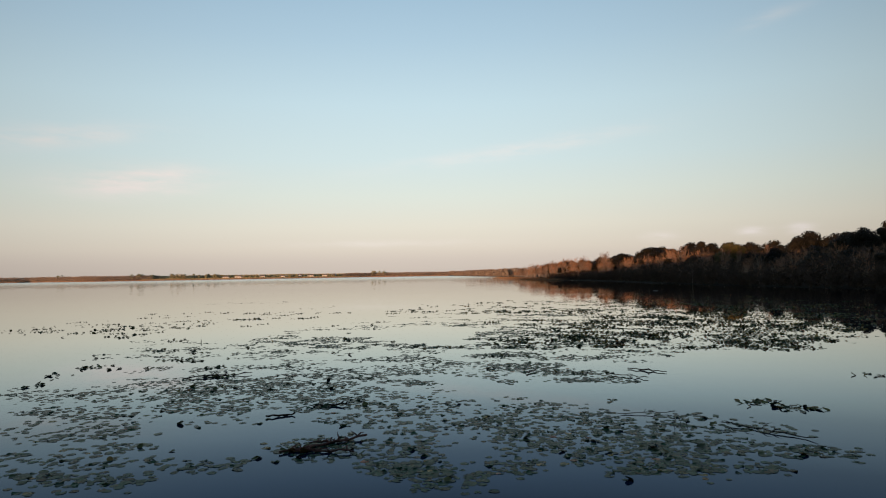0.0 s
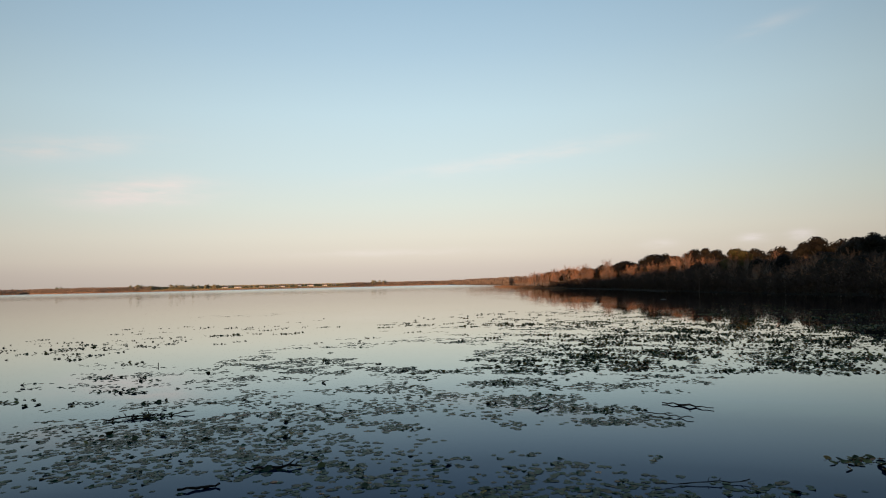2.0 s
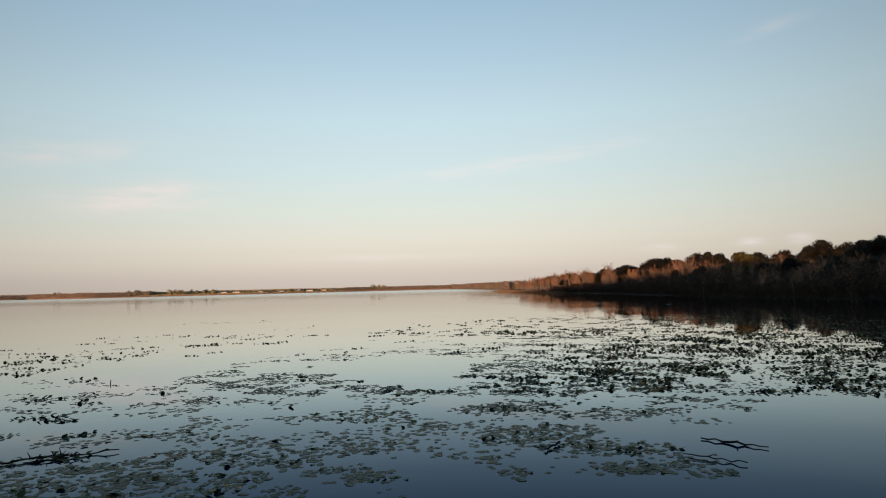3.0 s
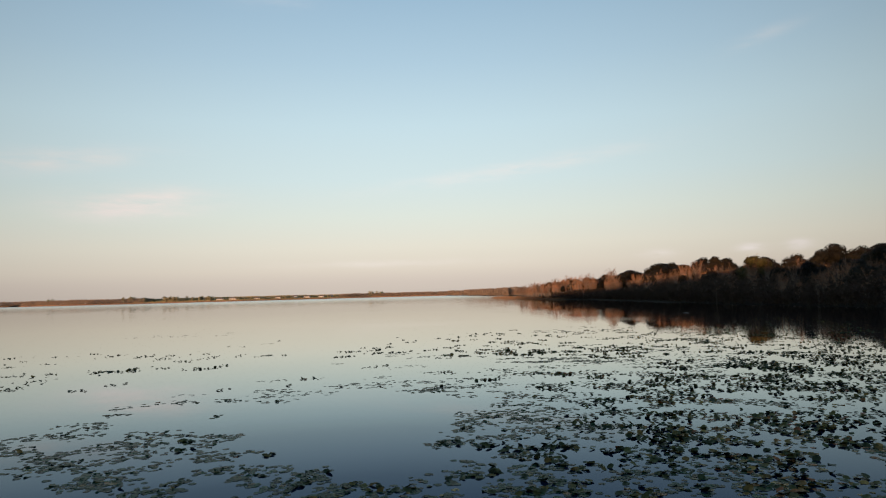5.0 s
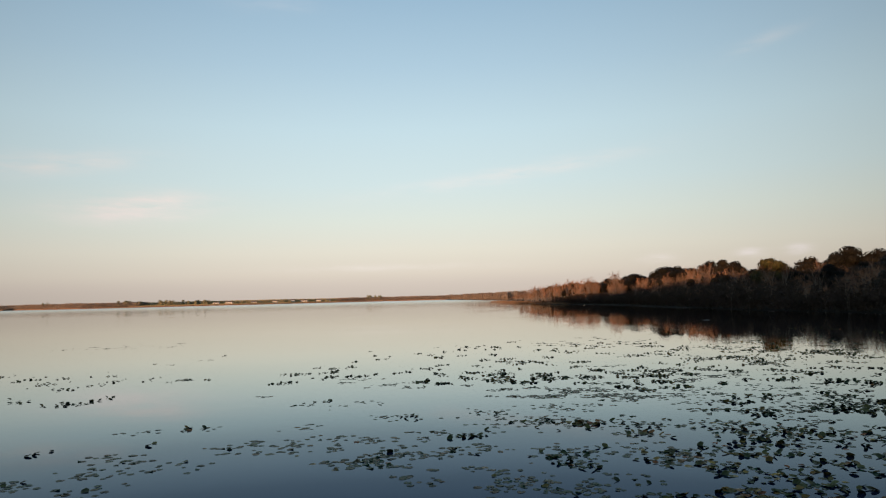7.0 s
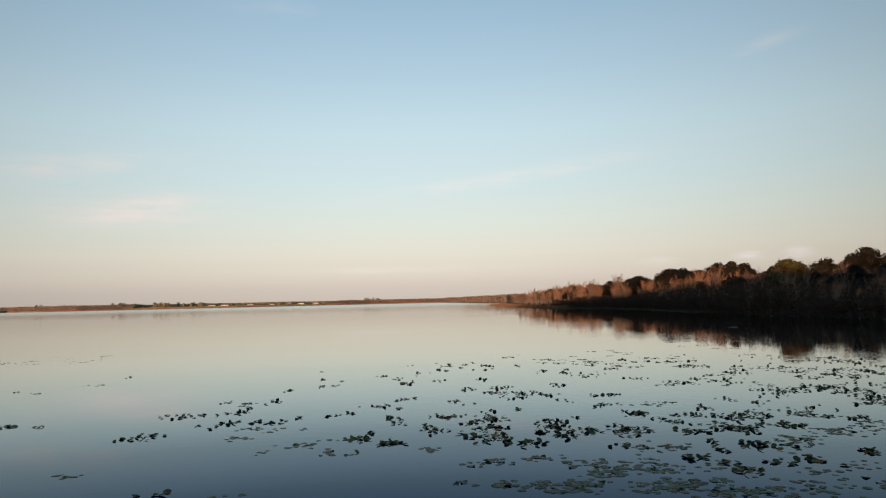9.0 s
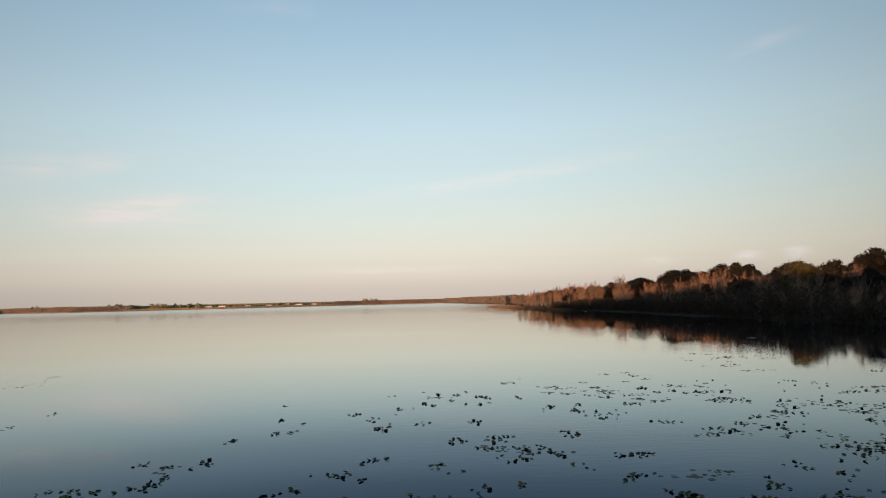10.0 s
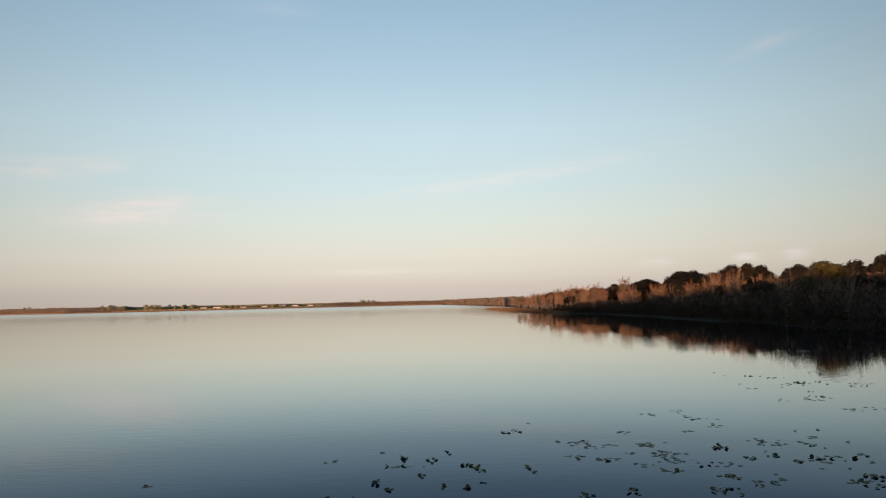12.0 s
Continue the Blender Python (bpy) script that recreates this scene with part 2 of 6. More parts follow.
class Soup:
    """Verts and faces gathered for one mesh."""

    def __init__(self):
        self.v, self.f = [], []

    def tube(self, points, radii, sides=4):
        """A bent, tapering tube through the points."""
        first = len(self.v)
        for i, (p, r) in enumerate(zip(points, radii)):
            p = Vector(p)
            way = (Vector(points[min(i + 1, len(points) - 1)]) - Vector(points[max(i - 1, 0)])).normalized()
            side = way.cross(Vector((0.31, 0.17, 0.94)) if abs(way.z) < 0.9 else Vector((1, 0, 0.1))).normalized()
            up = side.cross(way)
            for k in range(sides):
                b = 2 * math.pi * k / sides
                self.v.append(p + (side * math.cos(b) + up * math.sin(b)) * r)
        for i in range(len(points) - 1):
            for k in range(sides):
                a0, a1 = first + i * sides + k, first + i * sides + (k + 1) % sides
                self.f.append((a0, a1, a1 + sides, a0 + sides))
        self.f.append(tuple(first + k for k in reversed(range(sides))))
        self.f.append(tuple(first + (len(points) - 1) * sides + k for k in range(sides)))

    def card(self, p, u, w):
        """A small bent leaf clump: two triangles over a diamond, folded along the middle."""
        i = len(self.v)
        fold = u.cross(w).normalized() * (0.3 * w.length)
        self.v += [p - u, p + w + fold, p + u, p - w + fold]
        self.f += [(i, i + 1, i + 2), (i, i + 2, i + 3)]

    def box(self, lo, hi):
        i = len(self.v)
        self.v += [Vector((x, y, z)) for z in (lo[2], hi[2]) for y in (lo[1], hi[1]) for x in (lo[0], hi[0])]
        self.f += [tuple(i + k for k in q) for q in ((0, 2, 3, 1), (4, 5, 7, 6), (0, 1, 5, 4), (1, 3, 7, 5), (3, 2, 6, 7), (2, 0, 4, 6))]


def rand_dir(rng):
    while True:
        v = Vector((rng.uniform(-1, 1), rng.uniform(-1, 1), rng.uniform(-1, 1)))
        if 0.05 < v.length < 1:
            return v.normalized()


# ---- water and ground ----
def right_shore(y):
    """x of the right-hand waterline: a long straight bank, a low cape, then a bay and the far bank."""
    return float(np.interp(y, (-30, 60, 130, 180, 225, 290, 330, 390, 440, 492, 500, 560, 717, 1290), (60, 76, 72, 64, 66, 65, 55, 46, 44, 40, 62, 66, 68, 20)))


def far_shore(x):
    return float(np.interp(x, (-1000, -700, -545, -320, -120, 20), (1000, 1180, 1100, 1160, 1300, 1292)))


def inland(x, y):
    """Metres inside the land; negative on the lake."""
    d = max(y - far_shore(x), -900 - x, -10 - y)
    if y < 1300:
        d = max(d, x - right_shore(y) + 1.6 * noise.noise((x * 0.02, y * 0.05, 0)))
    return d


def ground_height(x, y):
    d = inland(x, y)
    if 205 < y < 335 and x < 120:      # a low muddy margin
        return float(np.interp(d, (-30, -7, -4, 0, 6, 40), (-3, -0.3, 0.03, 0.08, 0.3, 1.2)))
    if y > 900 and x < 30:      # a raised brown bank along the far shore
        return float(np.interp(d, (-30, -4, 0, 4, 14, 40, 400), (-3, -0.35, 0.1, 1.3, 2.4, 2.8, 4.0)))
    return float(np.interp(d, (-30, -4, 0, 6, 40, 400), (-3, -0.35, -0.02, 0.3, 1.2, 3.0)))


def build_ground():
    xs = np.concatenate([np.linspace(-5000, -1000, 9), np.linspace(-920, -60, 30), np.linspace(0, 36, 7), np.linspace(39, 90, 35), np.linspace(96, 250, 18), np.linspace(400, 5000, 10)])
    ys = np.concatenate([np.linspace(-5000, -400, 8), np.linspace(-60, 80, 22), np.linspace(88, 520, 90), np.linspace(540, 1060, 27), np.linspace(1075, 1340, 40), np.linspace(1500, 5000, 8)])
    verts = [(x, y, ground_height(x, y)) for y in ys for x in xs]
    nx = len(xs)
    faces = [(j * nx + i, j * nx + i + 1, (j + 1) * nx + i + 1, (j + 1) * nx + i) for j in range(len(ys) - 1) for i in range(nx - 1)]
    return tagged(new("ground", mesh_of("ground", verts, faces, GROUND, True)), "brown shore soil and lake bed round the water", "ground", kind="structure")


build_ground()
tagged(new("water", mesh_of("water", [(-1100, -250, 0), (300, -250, 0), (300, 1600, 0), (-1100, 1600, 0)], [(0, 1, 2, 3)], WATER)),
       "calm dark lake water mirroring the evening sky", "lake", kind="structure")


# ---- trees ----
def grow(soup, twigs, rng, base, way, length, radius, depth, spread, twig_len):
    """A limb that bends upwards, forks and ends in a broom of fine upright twigs."""
    points, p, w = [Vector(base)], Vector(base), Vector(way)
    n = 3
    for i in range(n):
        w = (w + rand_dir(rng) * 0.16 + Vector((0, 0, 0.16))).normalized()
        p = p + w * (length / n)
        points.append(p.copy())
    soup.tube(points, [radius * (1 - 0.6 * i / n) for i in range(n + 1)], 4 if depth > 1 else 3)
    if depth == 0:
        for _ in range(13):
            q = points[rng.randrange(1, n + 1)]
            d = (w * 0.6 + rand_dir(rng) * 0.7 + Vector((0, 0, 0.35))).normalized()
            tip = q + d * twig_len * rng.uniform(0.5, 1.2)
            twigs.card((q + tip) / 2, (tip - q) / 2, d.cross(rand_dir(rng)).normalized() * 0.02)
        return
    for i in range(4):
        q = points[rng.randrange(1, n + 1)]
        d = (w + rand_dir(rng) * spread + Vector((0, 0, 0.35))).normalized()
        grow(soup, twigs, rng, q, d, length * rng.uniform(0.5, 0.75), radius * 0.5, depth - 1, spread, twig_len)


def bare_tree(seed, height, at):
    """A leafless lakeside tree: two or three slim rising stems, steep limbs, a broom of fine twigs in the upper half."""
    rng = random.Random(seed)
    root = tagged(new("bare_tree"), "leafless grey-brown lakeside tree with fine twigs on the bank", "tree", "trees of the wooded bank")
    wood, twigs = Soup(), Soup()
    for stem in range(rng.choice((2, 3, 3))):
        b = rng.uniform(0, 6.28)
        lean = Vector((math.cos(b) * rng.uniform(0.05, 0.17), math.sin(b) * rng.uniform(0.05, 0.17), 1)).normalized()
        tall = height * rng.uniform(0.7, 0.9)
        foot = Vector((math.cos(b), math.sin(b), 0)) * 0.25
        line = [foot + lean * tall * k + Vector((rng.uniform(-0.14, 0.14), rng.uniform(-0.14, 0.14), -0.4 if k == 0 else 0)) for k in (0, 0.15, 0.4, 0.7, 1.0)]
        wood.tube(line, [0.19, 0.13, 0.11, 0.07, 0.03], 6)
        for i in range(9):
            k = 0.3 + 0.68 * i / 9
            b = rng.uniform(0, 2 * math.pi)
            d = Vector((math.cos(b) * 0.75, math.sin(b) * 0.75, 0.8)).normalized()
            grow(wood, twigs, rng, foot + lean * tall * k, d, height * (0.12 + 0.13 * math.sin(math.pi * (k - 0.2) / 0.85)) * rng.uniform(0.8, 1.2), 0.05, 1, 0.7, 0.9)
    part("trunk", mesh_of("trunk", wood.v, wood.f, PALE_BARK), root)
    part("crown", mesh_of("crown", twigs.v, twigs.f, TWIGS), root, "haze of bare reddish twigs")
    root.matrix_basis = at
    return root


def oak_tree(seed, height, at, leaves, label):
    """A broad evergreen: short trunk, spreading limbs, a domed crown of rounded cushions of small leaf clumps."""
    rng = random.Random(seed)
    root = tagged(new("oak_tree"), label, "tree", "trees of the wooded bank")
    wood, crown = Soup(), Soup()
    wood.tube([(0, 0, -0.5), (0.1, 0, height * 0.2), (0.2, 0.1, height * 0.45), (0, 0, height * 0.75)], [0.5, 0.36, 0.28, 0.1], 7)
    lobes = []
    for i in range(16):
        b, k = i * 2.4 + rng.uniform(-0.4, 0.4), rng.uniform(0.0, 1.0)
        out = height * 0.31 * math.sqrt(1 - k * k * 0.9) * rng.uniform(0.75, 1.05)
        tip = Vector((math.cos(b) * out, math.sin(b) * out, height * (0.47 + 0.38 * k)))
        start = Vector((0.1, 0, height * (0.25 + 0.25 * k)))
        mid = start.lerp(tip, 0.5) + rand_dir(rng) * 0.4
        wood.tube([start, mid, tip], [0.15, 0.1, 0.04], 5)
        lobes.append((tip, height * rng.uniform(0.13, 0.18)))
    lobes += [(Vector((0, 0, height * 0.85)), height * 0.15), (Vector((0, 0, height * 0.64)), height * 0.26)]
    for c, r in lobes:
        for i in range(230):
            d = rand_dir(rng)
            deep = i < 50      # larger clumps inside close the cushion
            p = c + Vector((d.x * 1.15, d.y * 1.15, d.z * 0.75)) * r * (rng.uniform(0.35, 0.8) if deep else rng.uniform(0.88, 1.04))
            out = d + rand_dir(rng) * (0.5 if deep else 0.3)
            u = out.cross(rand_dir(rng)).normalized()
            k = 2.3 if deep else 1.0
            crown.card(p, u * rng.uniform(0.2, 0.36) * k, u.cross(out).normalized() * rng.uniform(0.17, 0.3) * k)
    part("trunk", mesh_of("trunk", wood.v, wood.f, OAK_BARK), root)
    part("crown", mesh_of("crown", crown.v, crown.f, leaves), root)
    root.matrix_basis = at
    return root


def shrub(seed, at):
    """A twiggy waterside bush."""
    rng = random.Random(seed)
    root = tagged(new("shrub"), "brown twiggy shrub at the water's edge", "shrub", "shrubs of the bank")
    stems, crown = Soup(), Soup()
    for _ in range(26):
        b, out = rng.uniform(0, 6.28), rng.uniform(0.2, 1.0)
        tip = Vector((math.cos(b) * out * 1.3, math.sin(b) * out * 1.3, rng.uniform(1.2, 2.6)))
        stems.tube([(math.cos(b) * 0.2, math.sin(b) * 0.2, -0.3), tip * 0.55, tip], [0.04, 0.03, 0.012], 3)
        for _ in range(14):
            p = tip * rng.uniform(0.35, 1.05) + rand_dir(rng) * 0.3
            u = rand_dir(rng)
            crown.card(p, u * rng.uniform(0.12, 0.3), u.cross(rand_dir(rng)).normalized() * rng.uniform(0.05, 0.14))
    part("stem", mesh_of("stem", stems.v, stems.f, OAK_BARK), root)
    part("foliage", mesh_of("foliage", crown.v, crown.f, SCRUB), root)
    root.matrix_basis = at
    return root


def stand_at(x, y, turn_deg, size, squash=1.0):
    return Matrix.LocRotScale((x, y, ground_height(x, y)), Euler((0, 0, radians(turn_deg))), (size * squash, size * squash, size))


OAK_WORDS = "dark evergreen oak with a rounded crown behind the bank"
rng = random.Random(11)
kinds = {}


def place(key, make, x, y, size, squash=1.0):
    """The first of a kind is built, the others are copies."""
    m = stand_at(x, y, rng.uniform(0, 360), size, squash)
    if key in kinds:
        own = kinds[key].scale      # a copy takes over the first one's scale
        copy_thing(kinds[key], m @ Matrix.Diagonal((1 / own.x, 1 / own.y, 1 / own.z, 1)))
    else:
        kinds[key] = make(m)


def wood_height(y):
    """How tall the tall trees stand along the bank."""
    return float(np.interp(y, (100, 160, 210, 250, 330, 390, 420, 480, 560, 720), (16, 15, 15.8, 17, 18.8, 16, 14.8, 11.6, 10, 9)))


# the belt of bare trees on the bank, with dark low evergreens among them
y = 96.0
while y < 700:
    for row in range(3 if y < 520 else 2):
        if 432 < y < 512 and row < 2:      # the tip of the cape bears reeds alone
            continue
        x = right_shore(y) + 6 + row * 9 + rng.uniform(-3, 5)
        tall = wood_height(y) * ((0.4, 0.5, 0.6) if y < 195 else (0.44, 0.6, 0.74) if y < 280 else (0.46, 0.56, 0.68))[row] * rng.uniform(0.72, 1.14)
        if y > 320:
            tall = wood_height(y) * (0.56, 0.64, 0.7)[row] * rng.uniform(0.7, 1.1)
        dark = rng.random() < (0.2 if 130 < y < 480 else 0.05)
        v = rng.randrange(5)
        if dark and row > 0:
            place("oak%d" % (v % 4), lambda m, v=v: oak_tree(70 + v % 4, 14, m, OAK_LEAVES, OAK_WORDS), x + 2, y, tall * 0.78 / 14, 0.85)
        else:
            place("bare%d" % v, lambda m, v=v: bare_tree(40 + v, 10, m), x, y + rng.uniform(-2, 2), tall * 0.8 / 10, rng.uniform(0.75, 1.05))
    y += rng.uniform(3.6, 6.4)
# dark evergreens behind them
y = 98.0
while y < 520:
    for row in range(3):
        x = right_shore(y) + (26, 42, 60)[row] + rng.uniform(-6, 6)
        if y > 330:
            x += 6
        tall = wood_height(y) * ((0.6, 0.7, 0.78) if y < 300 else (0.76, 0.84, 0.9))[row] * rng.uniform(0.85, 1.08)
        v = rng.randrange(4)
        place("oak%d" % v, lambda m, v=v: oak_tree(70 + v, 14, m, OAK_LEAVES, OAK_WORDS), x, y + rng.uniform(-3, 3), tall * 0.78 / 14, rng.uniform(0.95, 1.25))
    y += 8.5
place("oak0", lambda m: None, 66, 424, 0.62, 0.8)      # two dark crowns over the cape
place("oak1", lambda m: None, 71, 428, 0.6, 0.7)
place("spring", lambda m: oak_tree(91, 14, m, SPRING_LEAVES, "broad tree in young yellow-green leaf behind the bank"), 89, 217, 0.85, 0.95)
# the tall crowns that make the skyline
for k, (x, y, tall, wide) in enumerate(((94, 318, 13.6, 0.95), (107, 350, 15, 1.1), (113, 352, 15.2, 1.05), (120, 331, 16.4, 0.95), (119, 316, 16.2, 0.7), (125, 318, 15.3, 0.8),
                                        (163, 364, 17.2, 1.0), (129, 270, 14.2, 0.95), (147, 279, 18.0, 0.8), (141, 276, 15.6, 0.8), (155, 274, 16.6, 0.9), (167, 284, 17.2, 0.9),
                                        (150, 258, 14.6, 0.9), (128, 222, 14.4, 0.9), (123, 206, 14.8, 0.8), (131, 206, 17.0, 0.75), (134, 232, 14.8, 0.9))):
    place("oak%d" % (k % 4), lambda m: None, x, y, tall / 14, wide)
# shrubs at the waterline
y = 96.0
while y < 375:
    v = rng.randrange(3)
    place("shrub%d" % v, lambda m, v=v: shrub(20 + v, m), right_shore(y) + rng.uniform(0.8, 4.5), y, rng.uniform(0.7, 1.5) * (1.0 if y < 300 else 0.5))
    y += 2.8


def undergrowth():
    """The brush of saplings and bushes that fills the bank under the trees."""
    r, s = random.Random(31), Soup()
    for k in range(90000):
        y = r.uniform(88, 345)
        x = right_shore(y) + 1.2 + 45 * r.random() ** 1.8
        top = wood_height(y) * float(np.interp(y, (220, 320), (0.36, 0.17))) * (0.8 + 0.9 * noise.noise((x * 0.07, y * 0.07, 4)))
        p = Vector((x, y, ground_height(x, y) + max(0.4, top) * r.random() ** 1.2 + 0.3))
        if k % 3:
            u = rand_dir(r) * r.uniform(0.15, 0.4)
            s.card(p, u, u.cross(rand_dir(r)).normalized() * r.uniform(0.08, 0.22))
        else:
            u = Vector((r.uniform(-0.5, 0.5), r.uniform(-0.5, 0.5), 1)) * r.uniform(0.4, 0.9)
            s.card(p, u, u.cross(rand_dir(r)).normalized() * r.uniform(0.015, 0.04))
    return tagged(new("undergrowth", mesh_of("undergrowth", s.v, s.f, SCRUB)), "dark brown thicket under the trees of the bank", "bushes", kind="stuff")


undergrowth()


def backwoods():
    """The dark close wood behind the bank, through which no sky shows."""
    r, s = random.Random(33), Soup()
    for _ in range(16000):
        y = r.uniform(60, 400)
        x = right_shore(y) + r.uniform(46, 92)
        p = Vector((x, y, ground_height(x, y) + wood_height(y) * 0.5 * r.random()))
        u = Vector((r.uniform(-0.6, 0.6), r.uniform(-0.6, 0.6), 1)) * r.uniform(0.6, 1.3)
        s.card(p, u, u.cross(rand_dir(r)).normalized() * r.uniform(0.4, 0.9))
    return tagged(new("backwoods", mesh_of("backwoods", s.v, s.f, SCRUB)), "dark close wood behind the trees of the bank", "woods", kind="stuff")


backwoods()


def far_woods(name, label, spots, seed, material, dense=1):
    """A distant belt of trees, each with trunk, limbs and a ragged crown, as one mass."""
    r, s = random.Random(seed), Soup()
    for x, y, tall, leafy in spots:
        z = ground_height(x, y)
        s.tube([(x, y, z - 0.5), (x + r.uniform(-0.3, 0.3), y, z + tall * 0.5), (x, y, z + tall * 0.92)], [0.3, 0.22, 0.08], 3)
        for _ in range(68 if leafy else 44):
            k = r.uniform(0.02 if dense > 1 else 0.15, 1.0) if leafy else r.uniform(0.05, 1.0) ** 0.8
            spread = tall * (0.5 if leafy and dense == 1 else 0.38 if leafy else 0.22) * math.sqrt(max(0.02, 1 - ((k - 0.55) / 0.5) ** 2))
            b = r.uniform(0, 6.28)
            p = Vector((x + math.cos(b) * spread * r.uniform(0.3, 1), y + math.sin(b) * spread * r.uniform(0.3, 1), z + tall * k))
            if leafy:
                out = Vector((math.cos(b), math.sin(b), 0.9 * k)) + rand_dir(r) * 0.45      # leaf clumps lie round the crown like a skin
                u = out.cross(rand_dir(r)).normalized()
                size = dense * (1.0 if dense > 1 else 0.85)
                s.card(p, u * r.uniform(0.7, 1.4) * size, u.cross(out).normalized() * r.uniform(0.6, 1.1) * size)
            else:
                s.card(p, Vector((r.uniform(-0.25, 0.25), r.uniform(-0.25, 0.25), r.uniform(0.6, 1.2))), Vector((r.uniform(-1, 1), r.uniform(-1, 1), 0.1)).normalized() * r.uniform(0.12, 0.34))
    return tagged(new(name, mesh_of(name, s.v, s.f, material)), label, "woods", kind="stuff")


def far_belt():
    """Taller leafless trees that stand out of the far thicket."""
    r, spots = random.Random(5), []
    x = -905.0
    while x < 40:
        if not -470 < x < -170:
            ridge = 1.0 + 0.14 * noise.noise((x * 0.03, 0, 2))
            spots.append((x, far_shore(x) + r.uniform(14, 40), (6.2 if x < -430 else 5.4) * ridge * r.uniform(0.8, 1.12), False))
        x += r.uniform(2.0, 6.0)
    return spots


def far_thicket(name, label, x0, x1, near, far, tall, count, seed, material):
    """The close mass of brush and crowns along the far shore, its top slowly rising and falling."""
    r, s = random.Random(seed), Soup()
    for _ in range(count):
        x = r.uniform(x0, x1)
        y = far_shore(x) + r.uniform(near, far)
        top = tall * (1 + 0.13 * noise.noise((x * 0.03, 0, 2)) + 0.1 * noise.noise((x * 0.13, y * 0.1, 5)))
        p = Vector((x, y, ground_height(x, y) + top * r.random()))
        u = Vector((r.uniform(-0.5, 0.5), r.uniform(-0.3, 0.3), 1)) * r.uniform(0.4, 0.9)
        s.card(p, u, Vector((1, r.uniform(-0.9, 0.9), 0)) * r.uniform(0.15, 0.45))
    return tagged(new(name, mesh_of(name, s.v, s.f, material)), label, "woods", kind="stuff")


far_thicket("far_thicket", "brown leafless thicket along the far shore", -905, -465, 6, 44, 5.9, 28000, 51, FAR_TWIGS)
far_thicket("garden_woods", "low olive wooded rise behind the far houses", -480, -165, 34, 70, 4.8, 15000, 52, FAR_GRASS)
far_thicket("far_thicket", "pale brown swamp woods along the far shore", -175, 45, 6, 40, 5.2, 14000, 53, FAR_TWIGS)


def far_green():
    """The leafy trees that stand over the houses and gardens."""
    r, spots = random.Random(6), []
    for x0, wide, tall, n in ((-492, 9, 9.2, 8), (-470, 16, 7.0, 9), (-425, 16, 8.2, 10), (-392, 10, 7.4, 6), (-370, 10, 7.2, 5), (-640, 6, 8.4, 3), (-122, 5, 10, 4), (-104, 7, 9, 6), (-265, 10, 5.4, 4),
                              (-310, 24, 3.6, 9), (-225, 26, 3.2, 7), (-180, 20, 3.8, 6)):
        for _ in range(n):
            x = x0 + r.uniform(-wide, wide)
            spots.append((x, far_shore(x) + r.uniform(10, 30), tall * r.uniform(0.75, 1.05), True))
    return spots


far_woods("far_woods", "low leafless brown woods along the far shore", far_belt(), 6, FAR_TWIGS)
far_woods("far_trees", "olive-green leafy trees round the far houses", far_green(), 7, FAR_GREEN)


def bank_growth(name, label, category, material, x0, x1, near, far, tall, count, seed):
    """Rank grass or reeds along the far shore, blade tufts that stand on the bank."""
    r, s = random.Random(seed), Soup()
    for _ in range(count):
        x = r.uniform(x0, x1)
        y = far_shore(x) + r.uniform(near, far)
        h = tall * r.uniform(0.5, 1.1)
        u = Vector((r.uniform(-0.3, 0.3), r.uniform(-0.2, 0.2), 1)) * h * 0.6
        s.card(Vector((x, y, max(0.0, ground_height(x, y)) + h * 0.4)), u, Vector((1, r.uniform(-0.5, 0.5), 0)) * r.uniform(0.4, 0.9))
    return tagged(new(name, mesh_of(name, s.v, s.f, material)), label, category, kind="stuff")


bank_growth("bank_grass", "dull green grass on the slope before the far houses", "grass", FAR_GRASS, -480, -160, 3, 30, 0.9, 9000, 41)
bank_growth("shore_reeds", "reddish dry reeds along the far waterline", "reeds", FAR_REED, -900, 30, -3, 4, 1.1, 9000, 42)


def bay_belt():
    r, spots, y = random.Random(8), [], 705.0
    while y < 1290:
        for row in range(3):
            spots.append((right_shore(y) + 6 + row * 9 + r.uniform(-3, 3), y + r.uniform(-3, 3), r.uniform(6, 8.3), r.random() < 0.25))
        y += 3.6
    return spots


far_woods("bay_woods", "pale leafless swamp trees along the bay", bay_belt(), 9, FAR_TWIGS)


def shade_belt():
    """Unseen wooded shore added behind the start to lay shade over the near water, with its run along the near bank."""
    r, spots = random.Random(15), []
    for row in range(5):
        x = -500.0
        while x < 330:
            # taller past x = -52, which sets where the bank's shade ends
            spots.append((x + r.uniform(-2, 2), -14 - row * 6 + r.uniform(-3, 3), r.uniform(18, 20.5) if x < -52 else r.uniform(23.5, 26.5), True))
            x += 3.4
    for row in range(7):
        y = -5.0
        while y < 96:
            spots.append((right_shore(y) + 8 + row * 14 + r.uniform(-3, 3), y, r.uniform(11, 13) + row * 0.8, True))
            y += 6
    return spots


far_woods("near_woods", "unseen woods added along the near shore for their shade", shade_belt(), 16, FAR_GREEN, 2)


